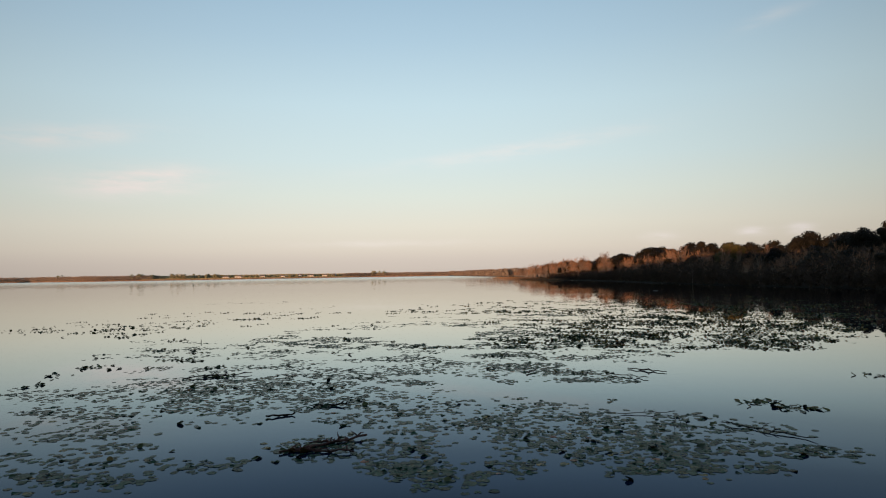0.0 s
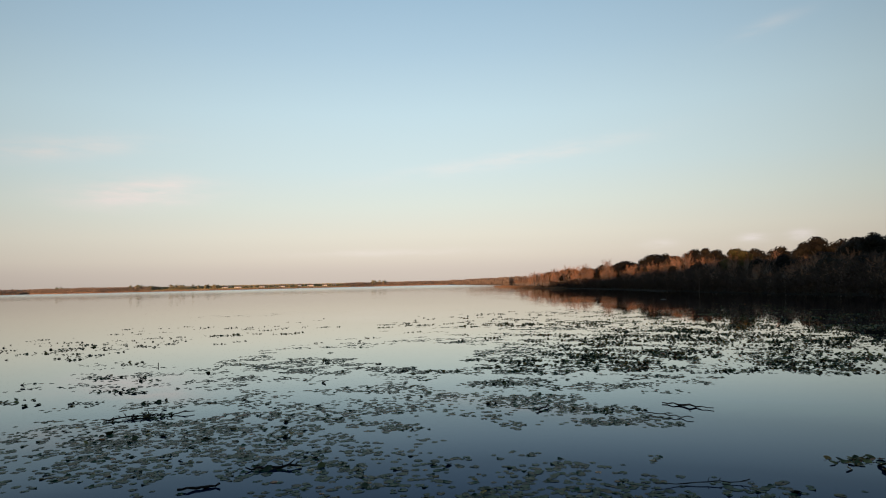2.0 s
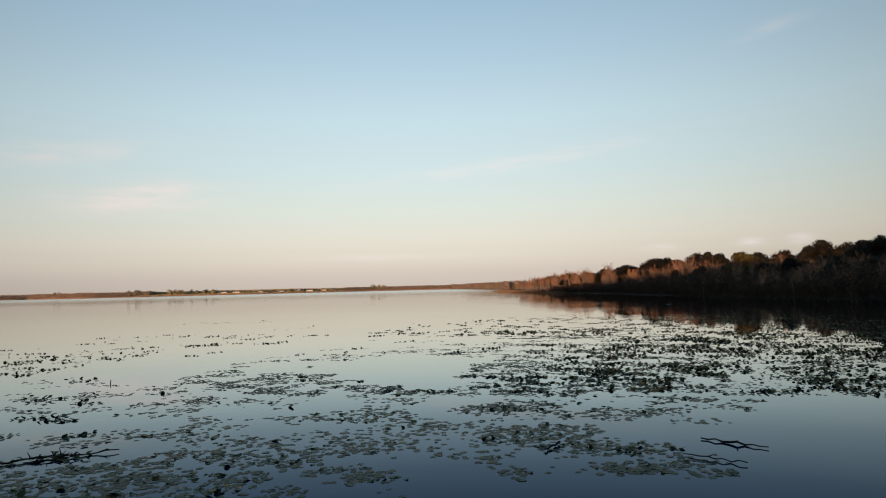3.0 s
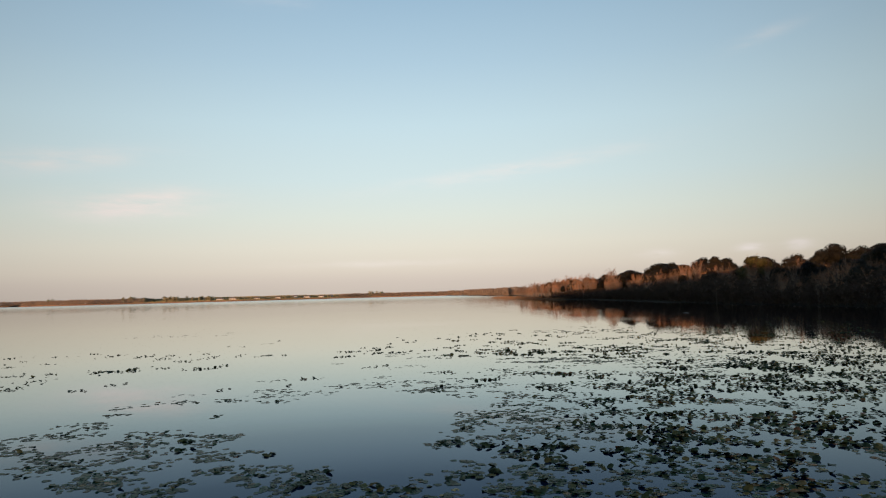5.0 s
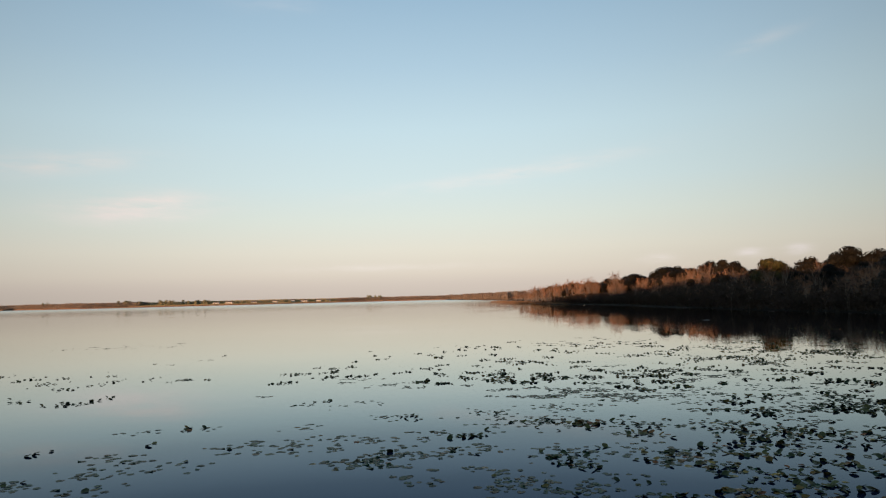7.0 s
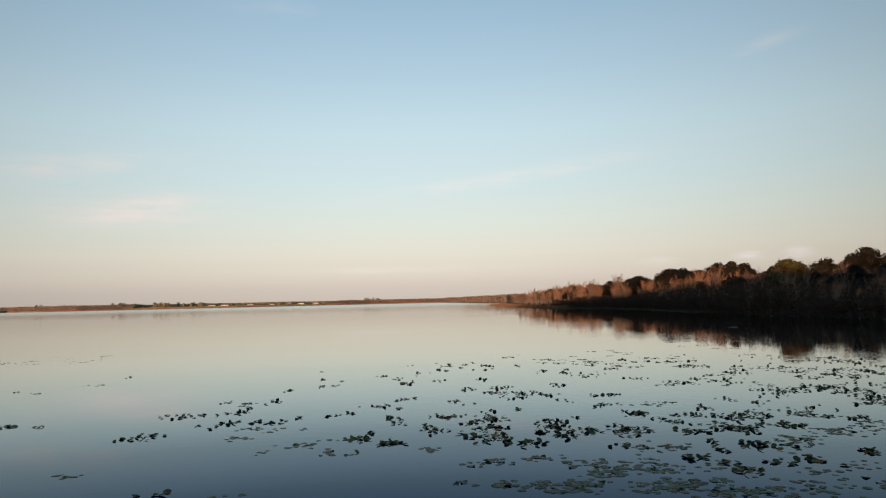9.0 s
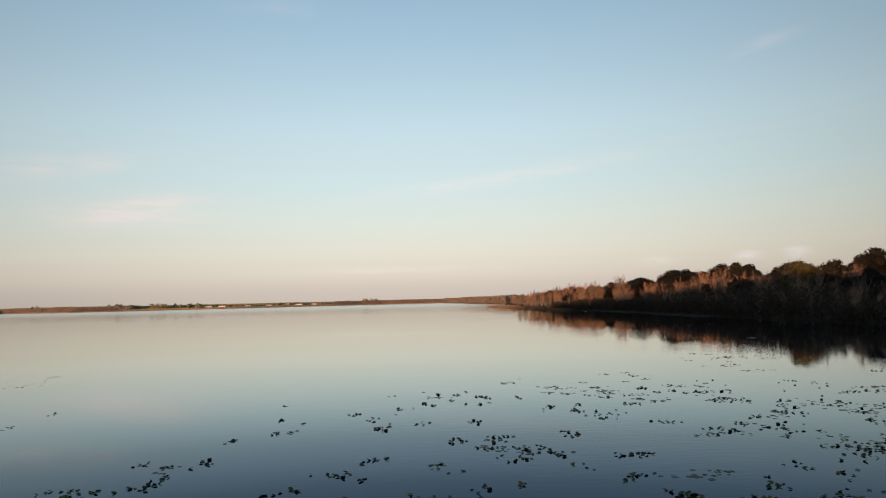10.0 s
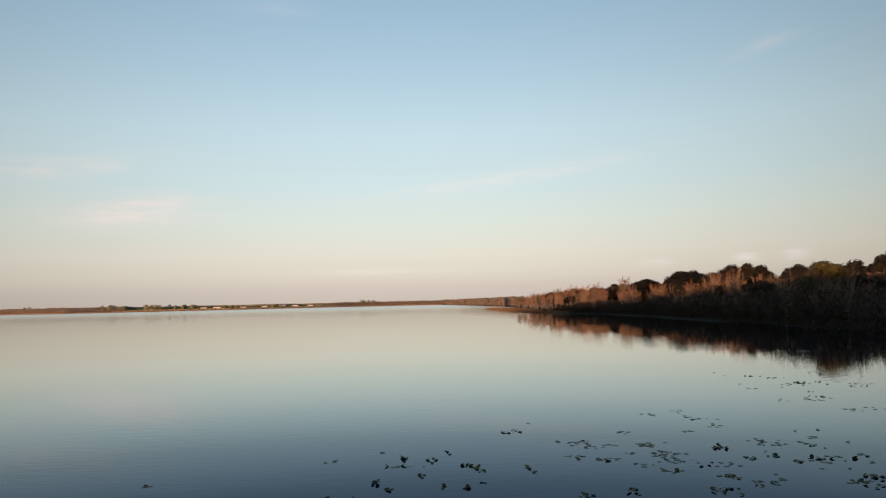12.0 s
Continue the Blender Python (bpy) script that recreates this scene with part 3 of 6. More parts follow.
def reed_bed(name, spots, seed, tall):
    r, s = random.Random(seed), Soup()
    for x, y in spots:
        z = ground_height(x, y)
        tip = Vector((x + r.uniform(-0.3, 0.3), y + r.uniform(-0.3, 0.3), max(z, 0) + tall * r.uniform(0.5, 1.1)))
        root = Vector((x, y, min(z, 0) - 0.1))
        s.tube([root, root.lerp(tip, 0.55) + Vector((0.04, 0, 0)), tip], [0.05, 0.04, 0.01], 3)
    return tagged(new(name, mesh_of(name, s.v, s.f, DRY_REED)), "dry reddish reeds in a bed along the cape", "reeds", kind="stuff")


rr = random.Random(3)
reed_bed("reeds", [(right_shore(yy) + rr.uniform(-2.0, 5.0), yy) for yy in (rr.uniform(325, 497) for _ in range(5200))], 4, 1.0)


# ---- houses on the far shore ----
def house(x, wide, deep, tall, turn_deg):
    y = far_shore(x) + 20
    root = tagged(new("house"), "low white house with a shingle roof among trees", "house", "houses on the far shore")
    root.matrix_basis = pose(x, y, ground_height(x, y) - 0.2, 0, 0, turn_deg)
    s = Soup()
    s.box((-wide / 2, -deep / 2, 0), (wide / 2, deep / 2, tall))
    part("wall", mesh_of("wall", s.v, s.f, WHITE_WALL), root)
    s = Soup()
    o = 0.5
    s.v += [Vector(p) for p in ((-wide / 2 - o, -deep / 2 - o, tall + 0.01), (wide / 2 + o, -deep / 2 - o, tall + 0.01), (wide / 2 + o, deep / 2 + o, tall + 0.01), (-wide / 2 - o, deep / 2 + o, tall + 0.01),
                                (-wide / 2 + 1.5, 0, tall + 1.9), (wide / 2 - 1.5, 0, tall + 1.9))]
    s.f += [(0, 1, 5, 4), (1, 2, 5), (2, 3, 4, 5), (3, 0, 4), (3, 2, 1, 0)]
    part("roof", mesh_of("roof", s.v, s.f, ROOF), root)
    n = max(2, int(wide / 4))
    for i in range(n):
        c = -wide / 2 + wide * (i + 0.5) / n
        s = Soup()
        s.box((c - 0.6, -deep / 2 - 0.05, 0.7), (c + 0.6, -deep / 2 + 0.1, 1.7))
        part("window", mesh_of("window", s.v, s.f, GLASS), root)


for x, wide, deep, tall, turn_deg in (  # along the shore
        (-358, 14, 9, 3.2, 5), (-338, 16, 9, 3.4, -6), (-302, 12, 8, 3.0, 8), (-272, 13, 9, 3.2, 0), (-246, 11, 8, 5.2, 4),
                                      (-228, 17, 9, 3.4, -5), (-205, 12, 8, 3.6, 3), (-190, 10, 8, 4.6, -4), (-610, 9, 7, 3.6, 0), (-560, 7, 6, 3.2, 5)):
    house(x, wide * 0.7, deep * 0.7, tall * 0.7, turn_deg)


# ---- driftwood ----
def driftwood(x0, y0, x1, y1, thick, seed, material=WET_WOOD, stubs=4, label="dark waterlogged branch lying in the lily pads"):
    """A drowned branch: a bent, knotty stem just above the water with broken side shoots."""
    r, s = random.Random(seed), Soup()
    p0, p1 = Vector((x0, y0, 0.02)), Vector((x1, y1, 0.03))
    long = (p1 - p0).length
    side = Vector((-(p1 - p0).y, (p1 - p0).x, 0)).normalized()
    n = 9
    pts = [p0.lerp(p1, k / n) + side * (r.uniform(-0.01, 0.01) * long + 0.02 * long * math.sin(2.2 * k / n + seed)) + Vector((0, 0, r.uniform(-0.01, 0.05))) for k in range(n + 1)]
    root = tagged(new("driftwood"), label, "driftwood", "drowned branches")
    s.tube(pts, [0.6 * thick * (0.5 + 0.5 * math.sin(0.4 + 2.4 * k / n)) * r.uniform(0.75, 1.25) for k in range(n + 1)], 6)
    part("stem", mesh_of("stem", s.v, s.f, material, True), root)
    for i in range(stubs):
        q = pts[r.randrange(1, n)]
        d = ((p1 - p0).normalized() * r.uniform(-0.5, 1) + side * r.choice((-1, 1)) * r.uniform(0.3, 1) + Vector((0, 0, r.uniform(0.0, 0.22)))).normalized()
        tw = Soup()
        k = long * r.uniform(0.06, 0.2)
        tw.tube([q, q + d * k * 0.5 + Vector((0, 0, 0.03)), q + d * k + Vector((0, 0, r.uniform(-0.03, 0.05)))], [thick * 0.45, thick * 0.32, thick * 0.12], 5)
        part("side_shoot", mesh_of("side_shoot", tw.v, tw.f, material, True), root)


driftwood(-5.9, 27.3, -5.2, 27.65, 0.05, 21, stubs=0)
driftwood(-5.0, 28.7, -3.85, 28.9, 0.05, 2)
RAFT = "raft of rotten red-brown stems floating among pads"
driftwood(-4.7, 23.6, -3.0, 24.95, 0.05, 3, RED_WOOD, 12, RAFT)
driftwood(-4.6, 23.85, -3.1, 23.55, 0.045, 4, RED_WOOD, 12, RAFT)
driftwood(-4.2, 24.3, -3.4, 24.6, 0.04, 5, RED_WOOD, 10, RAFT)
driftwood(-10.8, 34.5, -9.6, 35.3, 0.04, 6, stubs=14)
driftwood(-9.9, 35.0, -8.5, 35.6, 0.035, 16, stubs=14)
driftwood(-10.3, 34.6, -9.2, 34.9, 0.03, 7, stubs=10)
driftwood(3.1, 26.9, 4.9, 27.0, 0.018, 8, stubs=4)
driftwood(5.6, 25.7, 7.0, 23.9, 0.024, 9, stubs=6)
driftwood(6.0, 35.25, 7.12, 34.1, 0.04, 10, stubs=1)
driftwood(4.95, 33.85, 6.0, 32.75, 0.03, 11, stubs=1)
driftwood(2.0, 34.4, 2.45, 35.1, 0.05, 14, stubs=3)


driftwood(39.1, 136.4, 40.1, 136.1, 0.045, 22, PALE_WOOD, 1, "bleached pale log floating off the dark bank")


def stake(x, y, tall):
    s = Soup()
    s.tube([(x, y, -0.3), (x + 0.01, y, tall * 0.5), (x + 0.02, y, tall)], [0.022, 0.02, 0.017], 7)
    tagged(new("stake", mesh_of("stake", s.v, s.f, WET_WOOD, True)), "short dark wooden stake standing in the water", "stake")


stake(-15.0, 48.8, 0.18)


def stem_tuft(x, y, seed):
    r = random.Random(seed)
    root = tagged(new("dead_stems"), "tuft of thin dead stems standing in the water", "plant")
    for _ in range(5):
        s = Soup()
        q = Vector((x + r.uniform(-0.2, 0.2), y + r.uniform(-0.15, 0.15), -0.1))
        tip = q + Vector((r.uniform(-0.15, 0.15), r.uniform(-0.1, 0.1), r.uniform(0.22, 0.38)))
        s.tube([q, q.lerp(tip, 0.5) + Vector((0.02, 0, 0)), tip], [0.008, 0.007, 0.004], 4)
        part("stem", mesh_of("stem", s.v, s.f, WET_WOOD), root)


stem_tuft(4.55, 25.7, 1)


# ---- lily pads ----
def pad_shape(seed, curl):
    """A round floating leaf, one across, with its notch, a turned-up rim and a slightly wavy edge."""
    r = random.Random(seed)
    n, gap = 9, radians(r.uniform(14, 30))
    wave, lift, rim = r.uniform(0, 6.28), r.uniform(0, 6.28), r.uniform(0.004, 0.025)
    inner, outer = [], []
    for k in range(n + 1):
        b = gap + (2 * math.pi - 2 * gap) * k / n
        rad = 0.5 * (1 + 0.07 * math.sin(3 * b + wave) + r.uniform(-0.09, 0.05)) * (1.08 if k in (0, n) else 1.0)
        z = 0.012 + rim * (0.6 + 0.5 * math.sin(4 * b + wave)) * r.uniform(0.3, 1) + curl * max(0.0, math.cos(b - lift)) ** 4
        inner.append(Vector((math.cos(b) * rad * 0.84, math.sin(b) * rad * 0.78, 0.012 + 0.3 * curl * max(0.0, math.cos(b - lift)) ** 4)))
        outer.append(Vector((math.cos(b) * rad, math.sin(b) * rad * 0.93, z)))
    low = [Vector((v.x, v.y, -0.01)) for v in outer]
    m = n + 1
    faces = [(0, k + 1, k + 2) for k in range(n)]
    faces += [(1 + k, 1 + m + k, 2 + m + k, 2 + k) for k in range(n)] + [(1 + m + k, 1 + 2 * m + k, 2 + 2 * m + k, 2 + m + k) for k in range(n)]
    return [Vector((0, 0, 0.012))] + inner + outer + low, faces


def raised_shape(seed):
    """A heart-shaped leaf held over the water on a stalk, folded along its rib and tilted."""
    r = random.Random(seed)
    tilt = radians(r.uniform(2, 14) if seed % 2 else r.uniform(15, 34))
    lift = 0.02 + 0.22 * math.sin(tilt)
    turn_m = Matrix.Rotation(tilt, 3, "X") @ Matrix.Rotation(radians(r.uniform(-11, 11)), 3, "Y")
    outline = ((0, 0.5), (0.24, 0.4), (0.41, 0.14), (0.42, -0.18), (0.28, -0.42), (0.08, -0.34))
    fold, cup = r.uniform(0.02, 0.12), r.uniform(0.03, 0.2)
    rise = lambda x, y: abs(x) * fold + math.hypot(x, y) * cup + r.uniform(-0.05, 0.05)
    rim = [Vector((x, y, rise(x, y))) for x, y in outline] + [Vector((-x, y, rise(x, y))) for x, y in reversed(outline[1:])]
    rib = [Vector((0, 0.2, 0)), Vector((0, -0.25, 0.0))]
    verts = [turn_m @ v + Vector((0, 0, lift)) for v in rim + rib]
    n = len(rim)
    faces = [(n, 0, 1), (n, 1, 2), (n, 2, n + 1), (n + 1, 2, 3), (n + 1, 3, 4), (n + 1, 4, 5),
             (n, n - 1, 0), (n, n - 2, n - 1), (n, n + 1, n - 2), (n + 1, n - 3, n - 2), (n + 1, n - 4, n - 3), (n + 1, n - 5, n - 4)]
    hub = verts[n + 1]
    i = len(verts)
    for z, p in ((0, hub), (1, Vector((hub.x * 0.4, hub.y * 0.4, -0.35)))):
        verts += [p + Vector((0.03 * math.cos(b), 0.03 * math.sin(b), 0)) for b in (0, 2.1, 4.2)]
    faces += [(i + k, i + (k + 1) % 3, i + 3 + (k + 1) % 3, i + 3 + k) for k in range(3)]
    return verts, faces


FLAT, RAISED, MIXED, BROWN = 0.03, 1.0, 0.4, 0.75      # share of leaves that stand above the water
PAD_SHAPES = [pad_shape(k, (0, 0, 0.015, 0.04, 0.0, 0.0, 0.16, 0.0)[k]) for k in range(8)]
LEAF_SHAPES = [raised_shape(100 + k) for k in range(10)]
PAD_MESHES = [mesh_of("lily_pad", v, f, PAD) for v, f in PAD_SHAPES]
BROWN_PADS = [mesh_of("lily_pad", v, f, BROWN_LEAF) for v, f in PAD_SHAPES]
LEAF_MESHES = [mesh_of("raised_leaf", v, f, RAISED_LEAF) for v, f in LEAF_SHAPES]
BROWN_LEAVES = [mesh_of("raised_leaf", v, f, BROWN_LEAF) for v, f in LEAF_SHAPES]
PATCH_WORDS = {FLAT: "loose patch of flat green lily pads on the water", RAISED: "clump of dark upright pond lily leaves above water",
               MIXED: "mixed patch of floating pads and upright lily leaves", BROWN: "patch of dying yellow and red-brown lily leaves"}
leaf_rng = random.Random(77)
FIELD, FIELD_SLOTS = Soup(), []


def patch(x, y, rx, ry, count, share):
    """One patch of lily leaves. Patches near the middle of the lake's open lane have each leaf as an object of its own."""
    r = leaf_rng
    few = count < 22
    if x > 6 and y > 46:
        dense = 1.8
    elif few:
        dense = 1.75 if y > 40 else 1.5
    else:
        dense = 1.4 if y > 44 else 0.85 if share > 0.3 else 1.15 if y > 36 else 1.9
    if share > 0.3 and 42 < y < 58 and 2 < x < 14:      # looser where the open lane begins
        dense *= 0.68
    count, stand = round(count * dense), share * (1.0 if few else 0.7)
    single = -2.6 < x < 4.4 and y < 62
    root = None
    if single:
        root = tagged(new("lily_patch"), PATCH_WORDS[share], "water plant", "lily patches")
        root.location = (x, y, 0)
    knots = [(r.gauss(0, 0.5), r.gauss(0, 0.5)) for _ in range(max(1, count // 9))]
    for _ in range(count):
        kx, ky = r.choice(knots)
        if r.random() < (0.36 if share < 0.6 else 0.3):
            b, k = r.uniform(0, 6.28), math.sqrt(r.random())
            px, py = math.cos(b) * k * rx, math.sin(b) * k * ry
        else:
            px, py = kx * rx + r.gauss(0, min(0.26, 0.05 + 0.6 * rx)), ky * ry + r.gauss(0, min(0.24, 0.06 + 0.6 * ry))
        up = r.random() < stand
        if up and r.random() < 0.25:
            continue
        v = r.randrange(10) if up else (r.randrange(8) if r.random() < 0.6 else r.choice((0, 1, 4, 7)))
        size = r.uniform(0.12, 0.215) * (0.85 if y > 75 else 1.0) if up else r.uniform(0.1, 0.205)
        brown = r.random() < (0.8 if share == BROWN else 0.24 if x > 7 and y < 62 else 0.03)
        z = 0.0 if up else r.uniform(0.001, 0.006)
        m = Matrix.LocRotScale((px, py, z), Euler((0, 0, r.uniform(0, 6.28))), (size, size, size))
        if single:
            if up:
                me = (BROWN_LEAVES if brown else LEAF_MESHES)[v]
            else:
                me = (BROWN_PADS if brown else PAD_MESHES)[v]
            part("raised_leaf" if up else "lily_pad", me, root).matrix_basis = m
        else:
            verts, faces = LEAF_SHAPES[v] if up else PAD_SHAPES[v]
            i = len(FIELD.v)
            m = Matrix.Translation((x, y, 0)) @ m
            FIELD.v += [m @ q for q in verts]
            FIELD.f += [tuple(i + k for k in q) for q in faces]
            FIELD_SLOTS.extend([2 if brown else 1 if up else 0] * len(faces))


patch(-0.8, 21.6, 0.25, 0.39, 16, FLAT)
patch(-7.7, 21.8, 1.02, 0.68, 45, FLAT)
patch(-1.6, 21.9, 0.72, 0.97, 75, FLAT)
patch(2.5, 21.9, 0.52, 0.28, 30, FLAT)
patch(-0, 21.9, 0.41, 0.21, 15, FLAT)
patch(4.8, 22, 0.41, 0.42, 22, FLAT)
patch(-2.4, 22.4, 0.64, 0.45, 28, FLAT)
patch(3.3, 22.4, 0.97, 0.75, 90, FLAT)
patch(0, 22.6, 0.65, 0.58, 22, FLAT)
patch(1.5, 22.7, 0.44, 0.47, 22, FLAT)
patch(-5.8, 22.8, 0.72, 0.55, 28, FLAT)
patch(6.9, 22.8, 0.33, 0.24, 9, FLAT)
patch(-5.1, 23.2, 0.08, 0.13, 3, RAISED)
patch(6.4, 23.2, 0.68, 0.34, 34, FLAT)
patch(-9.1, 23.5, 1.17, 0.97, 45, FLAT)
patch(4.6, 23.5, 1.75, 0.66, 100, FLAT)
patch(2.9, 23.6, 0.94, 0.54, 40, FLAT)
patch(1.2, 23.8, 1.19, 0.46, 25, FLAT)
patch(-3.6, 24.1, 1.33, 1.33, 90, FLAT)
patch(0.5, 24.3, 1.23, 0.98, 40, FLAT)
patch(-1.9, 24.4, 0.74, 2.75, 90, FLAT)
patch(3, 24.6, 1.25, 0.77, 60, FLAT)
patch(1.9, 25.2, 2.22, 0.99, 100, FLAT)
patch(6.2, 25.2, 1.04, 0.83, 34, FLAT)
patch(4.6, 25.6, 0.8, 1.16, 45, FLAT)
patch(-0.4, 26.2, 0.83, 0.63, 28, FLAT)
patch(0.2, 26.2, 1.11, 0.62, 50, FLAT)
patch(-10.4, 26.4, 1.82, 1.78, 80, FLAT)
patch(3, 26.6, 1.14, 0.66, 35, FLAT)
patch(5.4, 26.6, 0.57, 0.66, 16, FLAT)
patch(8.7, 27.2, 0.24, 0.14, 8, RAISED)
patch(1.3, 27.5, 1.64, 1.3, 100, FLAT)
patch(8.2, 27.5, 0.42, 0.43, 34, RAISED)
patch(7.9, 28.2, 0.47, 0.47, 34, RAISED)
patch(7.1, 28.2, 0.08, 0.23, 3, RAISED)
patch(-12.7, 28.6, 0.63, 0.65, 14, FLAT)
patch(-2.2, 28.7, 1.44, 1.82, 90, FLAT)
patch(-0.5, 28.7, 0.4, 0.66, 8, FLAT)
patch(3.8, 28.8, 0.32, 0.42, 4, FLAT)
patch(-11.9, 28.9, 0.97, 1.01, 24, FLAT)
patch(-7.5, 28.9, 0.97, 1.52, 40, FLAT)
patch(-9.3, 29.5, 1.83, 1.97, 70, FLAT)
patch(-4.6, 29.5, 1.16, 1.97, 60, FLAT)
patch(0.7, 29.5, 0.5, 0.45, 6, FLAT)
patch(-6.7, 30, 1.02, 1.31, 25, FLAT)
patch(-11.8, 31.1, 1.79, 1.25, 26, FLAT)
patch(-6.4, 31.1, 1.61, 1.04, 35, FLAT)
patch(-13.3, 31.2, 1.26, 1.05, 34, FLAT)
patch(-4.2, 31.4, 1.63, 1.07, 30, FLAT)
patch(5.1, 32.2, 0.43, 0.25, 16, FLAT)
patch(-10, 32.5, 1.34, 1.18, 46, FLAT)
patch(-1.7, 32.6, 0.55, 0.38, 25, FLAT)
patch(1.1, 32.6, 0.28, 0.39, 16, FLAT)
patch(13.7, 32.7, 0.5, 0.48, 9, RAISED)
patch(3.8, 32.7, 0.78, 0.39, 32, FLAT)
patch(-13, 32.8, 1.16, 0.97, 18, FLAT)
patch(-4.6, 32.8, 0.68, 0.47, 32, FLAT)
patch(-8.3, 32.9, 1.75, 1.47, 80, FLAT)
patch(3.2, 32.9, 0.68, 0.4, 28, FLAT)
patch(-6.6, 33, 0.91, 0.53, 44, FLAT)
patch(5, 33, 0.46, 0.33, 20, FLAT)
patch(-2.7, 33.2, 0.7, 0.42, 22, FLAT)
patch(-15.7, 33.5, 0.4, 0.51, 10, RAISED)
patch(0.7, 33.6, 0.24, 0.18, 6, FLAT)
patch(-12, 33.9, 1.21, 1.33, 36, FLAT)
patch(-8, 33.9, 1.46, 0.69, 56, FLAT)
patch(0.1, 34.3, 0.75, 0.39, 16, FLAT)
patch(-4.2, 34.4, 1.01, 0.99, 56, FLAT)
patch(4.4, 34.4, 0.88, 0.89, 80, MIXED)
patch(3.2, 34.5, 1.01, 0.6, 56, FLAT)
patch(-6.2, 34.6, 1.53, 1.12, 76, FLAT)
patch(-2, 35.2, 1.99, 0.66, 66, FLAT)
patch(-15.8, 35.9, 0.26, 0.47, 4, RAISED)
patch(1.9, 36, 1.25, 1.5, 130, FLAT)
patch(-16.5, 36.1, 0.26, 0.47, 7, RAISED)
patch(-6, 36.2, 1.4, 1.23, 66, FLAT)
patch(-3.2, 36.5, 1.72, 1.15, 100, FLAT)
patch(3.1, 36.5, 0.86, 1.27, 70, FLAT)
patch(0.6, 37, 0.89, 1.36, 70, FLAT)
patch(-0.7, 37.2, 0.74, 1.73, 70, FLAT)
patch(-11.2, 37.3, 0.6, 0.56, 20, FLAT)
patch(-8, 37.3, 0.9, 0.84, 40, FLAT)
patch(-9.4, 37.4, 0.91, 0.85, 34, FLAT)
patch(-12.7, 37.5, 1.16, 0.7, 16, RAISED)
patch(6.9, 37.6, 0.91, 0.36, 14, FLAT)
patch(-10.5, 37.7, 0.18, 0.22, 6, RAISED)
patch(-14.8, 37.8, 0.23, 0.53, 5, RAISED)
patch(-1.7, 38, 0.93, 1.89, 60, FLAT)
patch(-15.9, 38.4, 0.84, 1.12, 16, RAISED)
patch(-7.3, 38.6, 1.29, 1.77, 66, FLAT)
patch(4.4, 38.8, 1.3, 1.16, 70, FLAT)
patch(2.6, 39.1, 1.32, 1.01, 56, FLAT)
patch(6, 39.1, 0.99, 0.84, 44, FLAT)
patch(8.5, 39.2, 0.66, 0.6, 16, FLAT)
patch(-3.4, 39.4, 1.33, 1.04, 66, FLAT)
patch(-4.8, 39.5, 0.5, 1.06, 24, FLAT)
patch(-12.5, 40, 0.6, 0.46, 14, RAISED)
patch(-2.5, 40.1, 1.04, 1.68, 66, FLAT)
patch(1.1, 40.1, 1.21, 1.12, 46, FLAT)
patch(14.5, 40.7, 0.65, 0.74, 30, RAISED)
patch(8, 40.7, 1.25, 1.38, 46, FLAT)
patch(16.2, 41.4, 0.89, 1.09, 60, RAISED)
patch(-10, 41.5, 1.48, 1.28, 46, FLAT)
patch(-12.7, 41.8, 1.5, 1.1, 26, FLAT)
patch(13.8, 41.8, 0.77, 0.81, 10, RAISED)
patch(11.4, 41.9, 0.77, 0.81, 18, RAISED)
patch(-14.3, 42, 0.57, 0.67, 10, FLAT)
patch(16.3, 42.2, 0.78, 0.83, 9, RAISED)
patch(4.4, 42.3, 1.53, 1.71, 70, MIXED)
patch(12.4, 42.3, 0.78, 0.84, 20, RAISED)
patch(11.5, 42.4, 1.15, 0.92, 50, RAISED)
patch(16, 42.5, 0.79, 0.84, 20, RAISED)
patch(-2.1, 42.6, 1.35, 1.64, 38, FLAT)
patch(14.5, 42.6, 0.77, 1.64, 60, RAISED)
patch(14.1, 42.7, 0.79, 0.86, 5, RAISED)
patch(-15.7, 42.8, 1.65, 2.71, 24, FLAT)
patch(-11.2, 42.8, 0.16, 0.36, 4, RAISED)
patch(7.4, 43, 0.28, 0.22, 30, MIXED)
patch(-6.2, 43.1, 1.19, 2.45, 48, FLAT)
patch(7.1, 43.1, 1.78, 1.46, 70, MIXED)
patch(6.7, 43.2, 0.23, 0.31, 18, MIXED)
patch(7.5, 43.2, 0.32, 0.42, 70, BROWN)
patch(9.3, 43.3, 0.28, 0.31, 14, MIXED)
patch(13.7, 43.4, 1.2, 1.75, 75, RAISED)
patch(4.6, 43.4, 0.34, 0.32, 14, BROWN)
patch(6.2, 43.4, 0.46, 0.31, 18, MIXED)
patch(3.3, 43.5, 0.29, 0.24, 18, MIXED)
patch(8.4, 43.5, 0.46, 0.24, 12, MIXED)
patch(7.1, 43.6, 0.29, 0.32, 26, RAISED)
patch(5.6, 43.6, 0.58, 0.33, 22, FLAT)
patch(-0.6, 43.7, 0.47, 0.29, 22, FLAT)
patch(-1.9, 43.7, 0.29, 0.16, 12, FLAT)
patch(2.2, 43.7, 0.29, 0.33, 18, MIXED)
patch(2.5, 43.7, 0.14, 0.33, 18, MIXED)
patch(2.9, 43.7, 0.23, 0.29, 14, MIXED)
patch(11.1, 43.8, 1.42, 1.29, 46, FLAT)
patch(0.1, 43.8, 0.18, 0.12, 6, FLAT)
patch(9.2, 43.8, 0.47, 0.33, 18, MIXED)
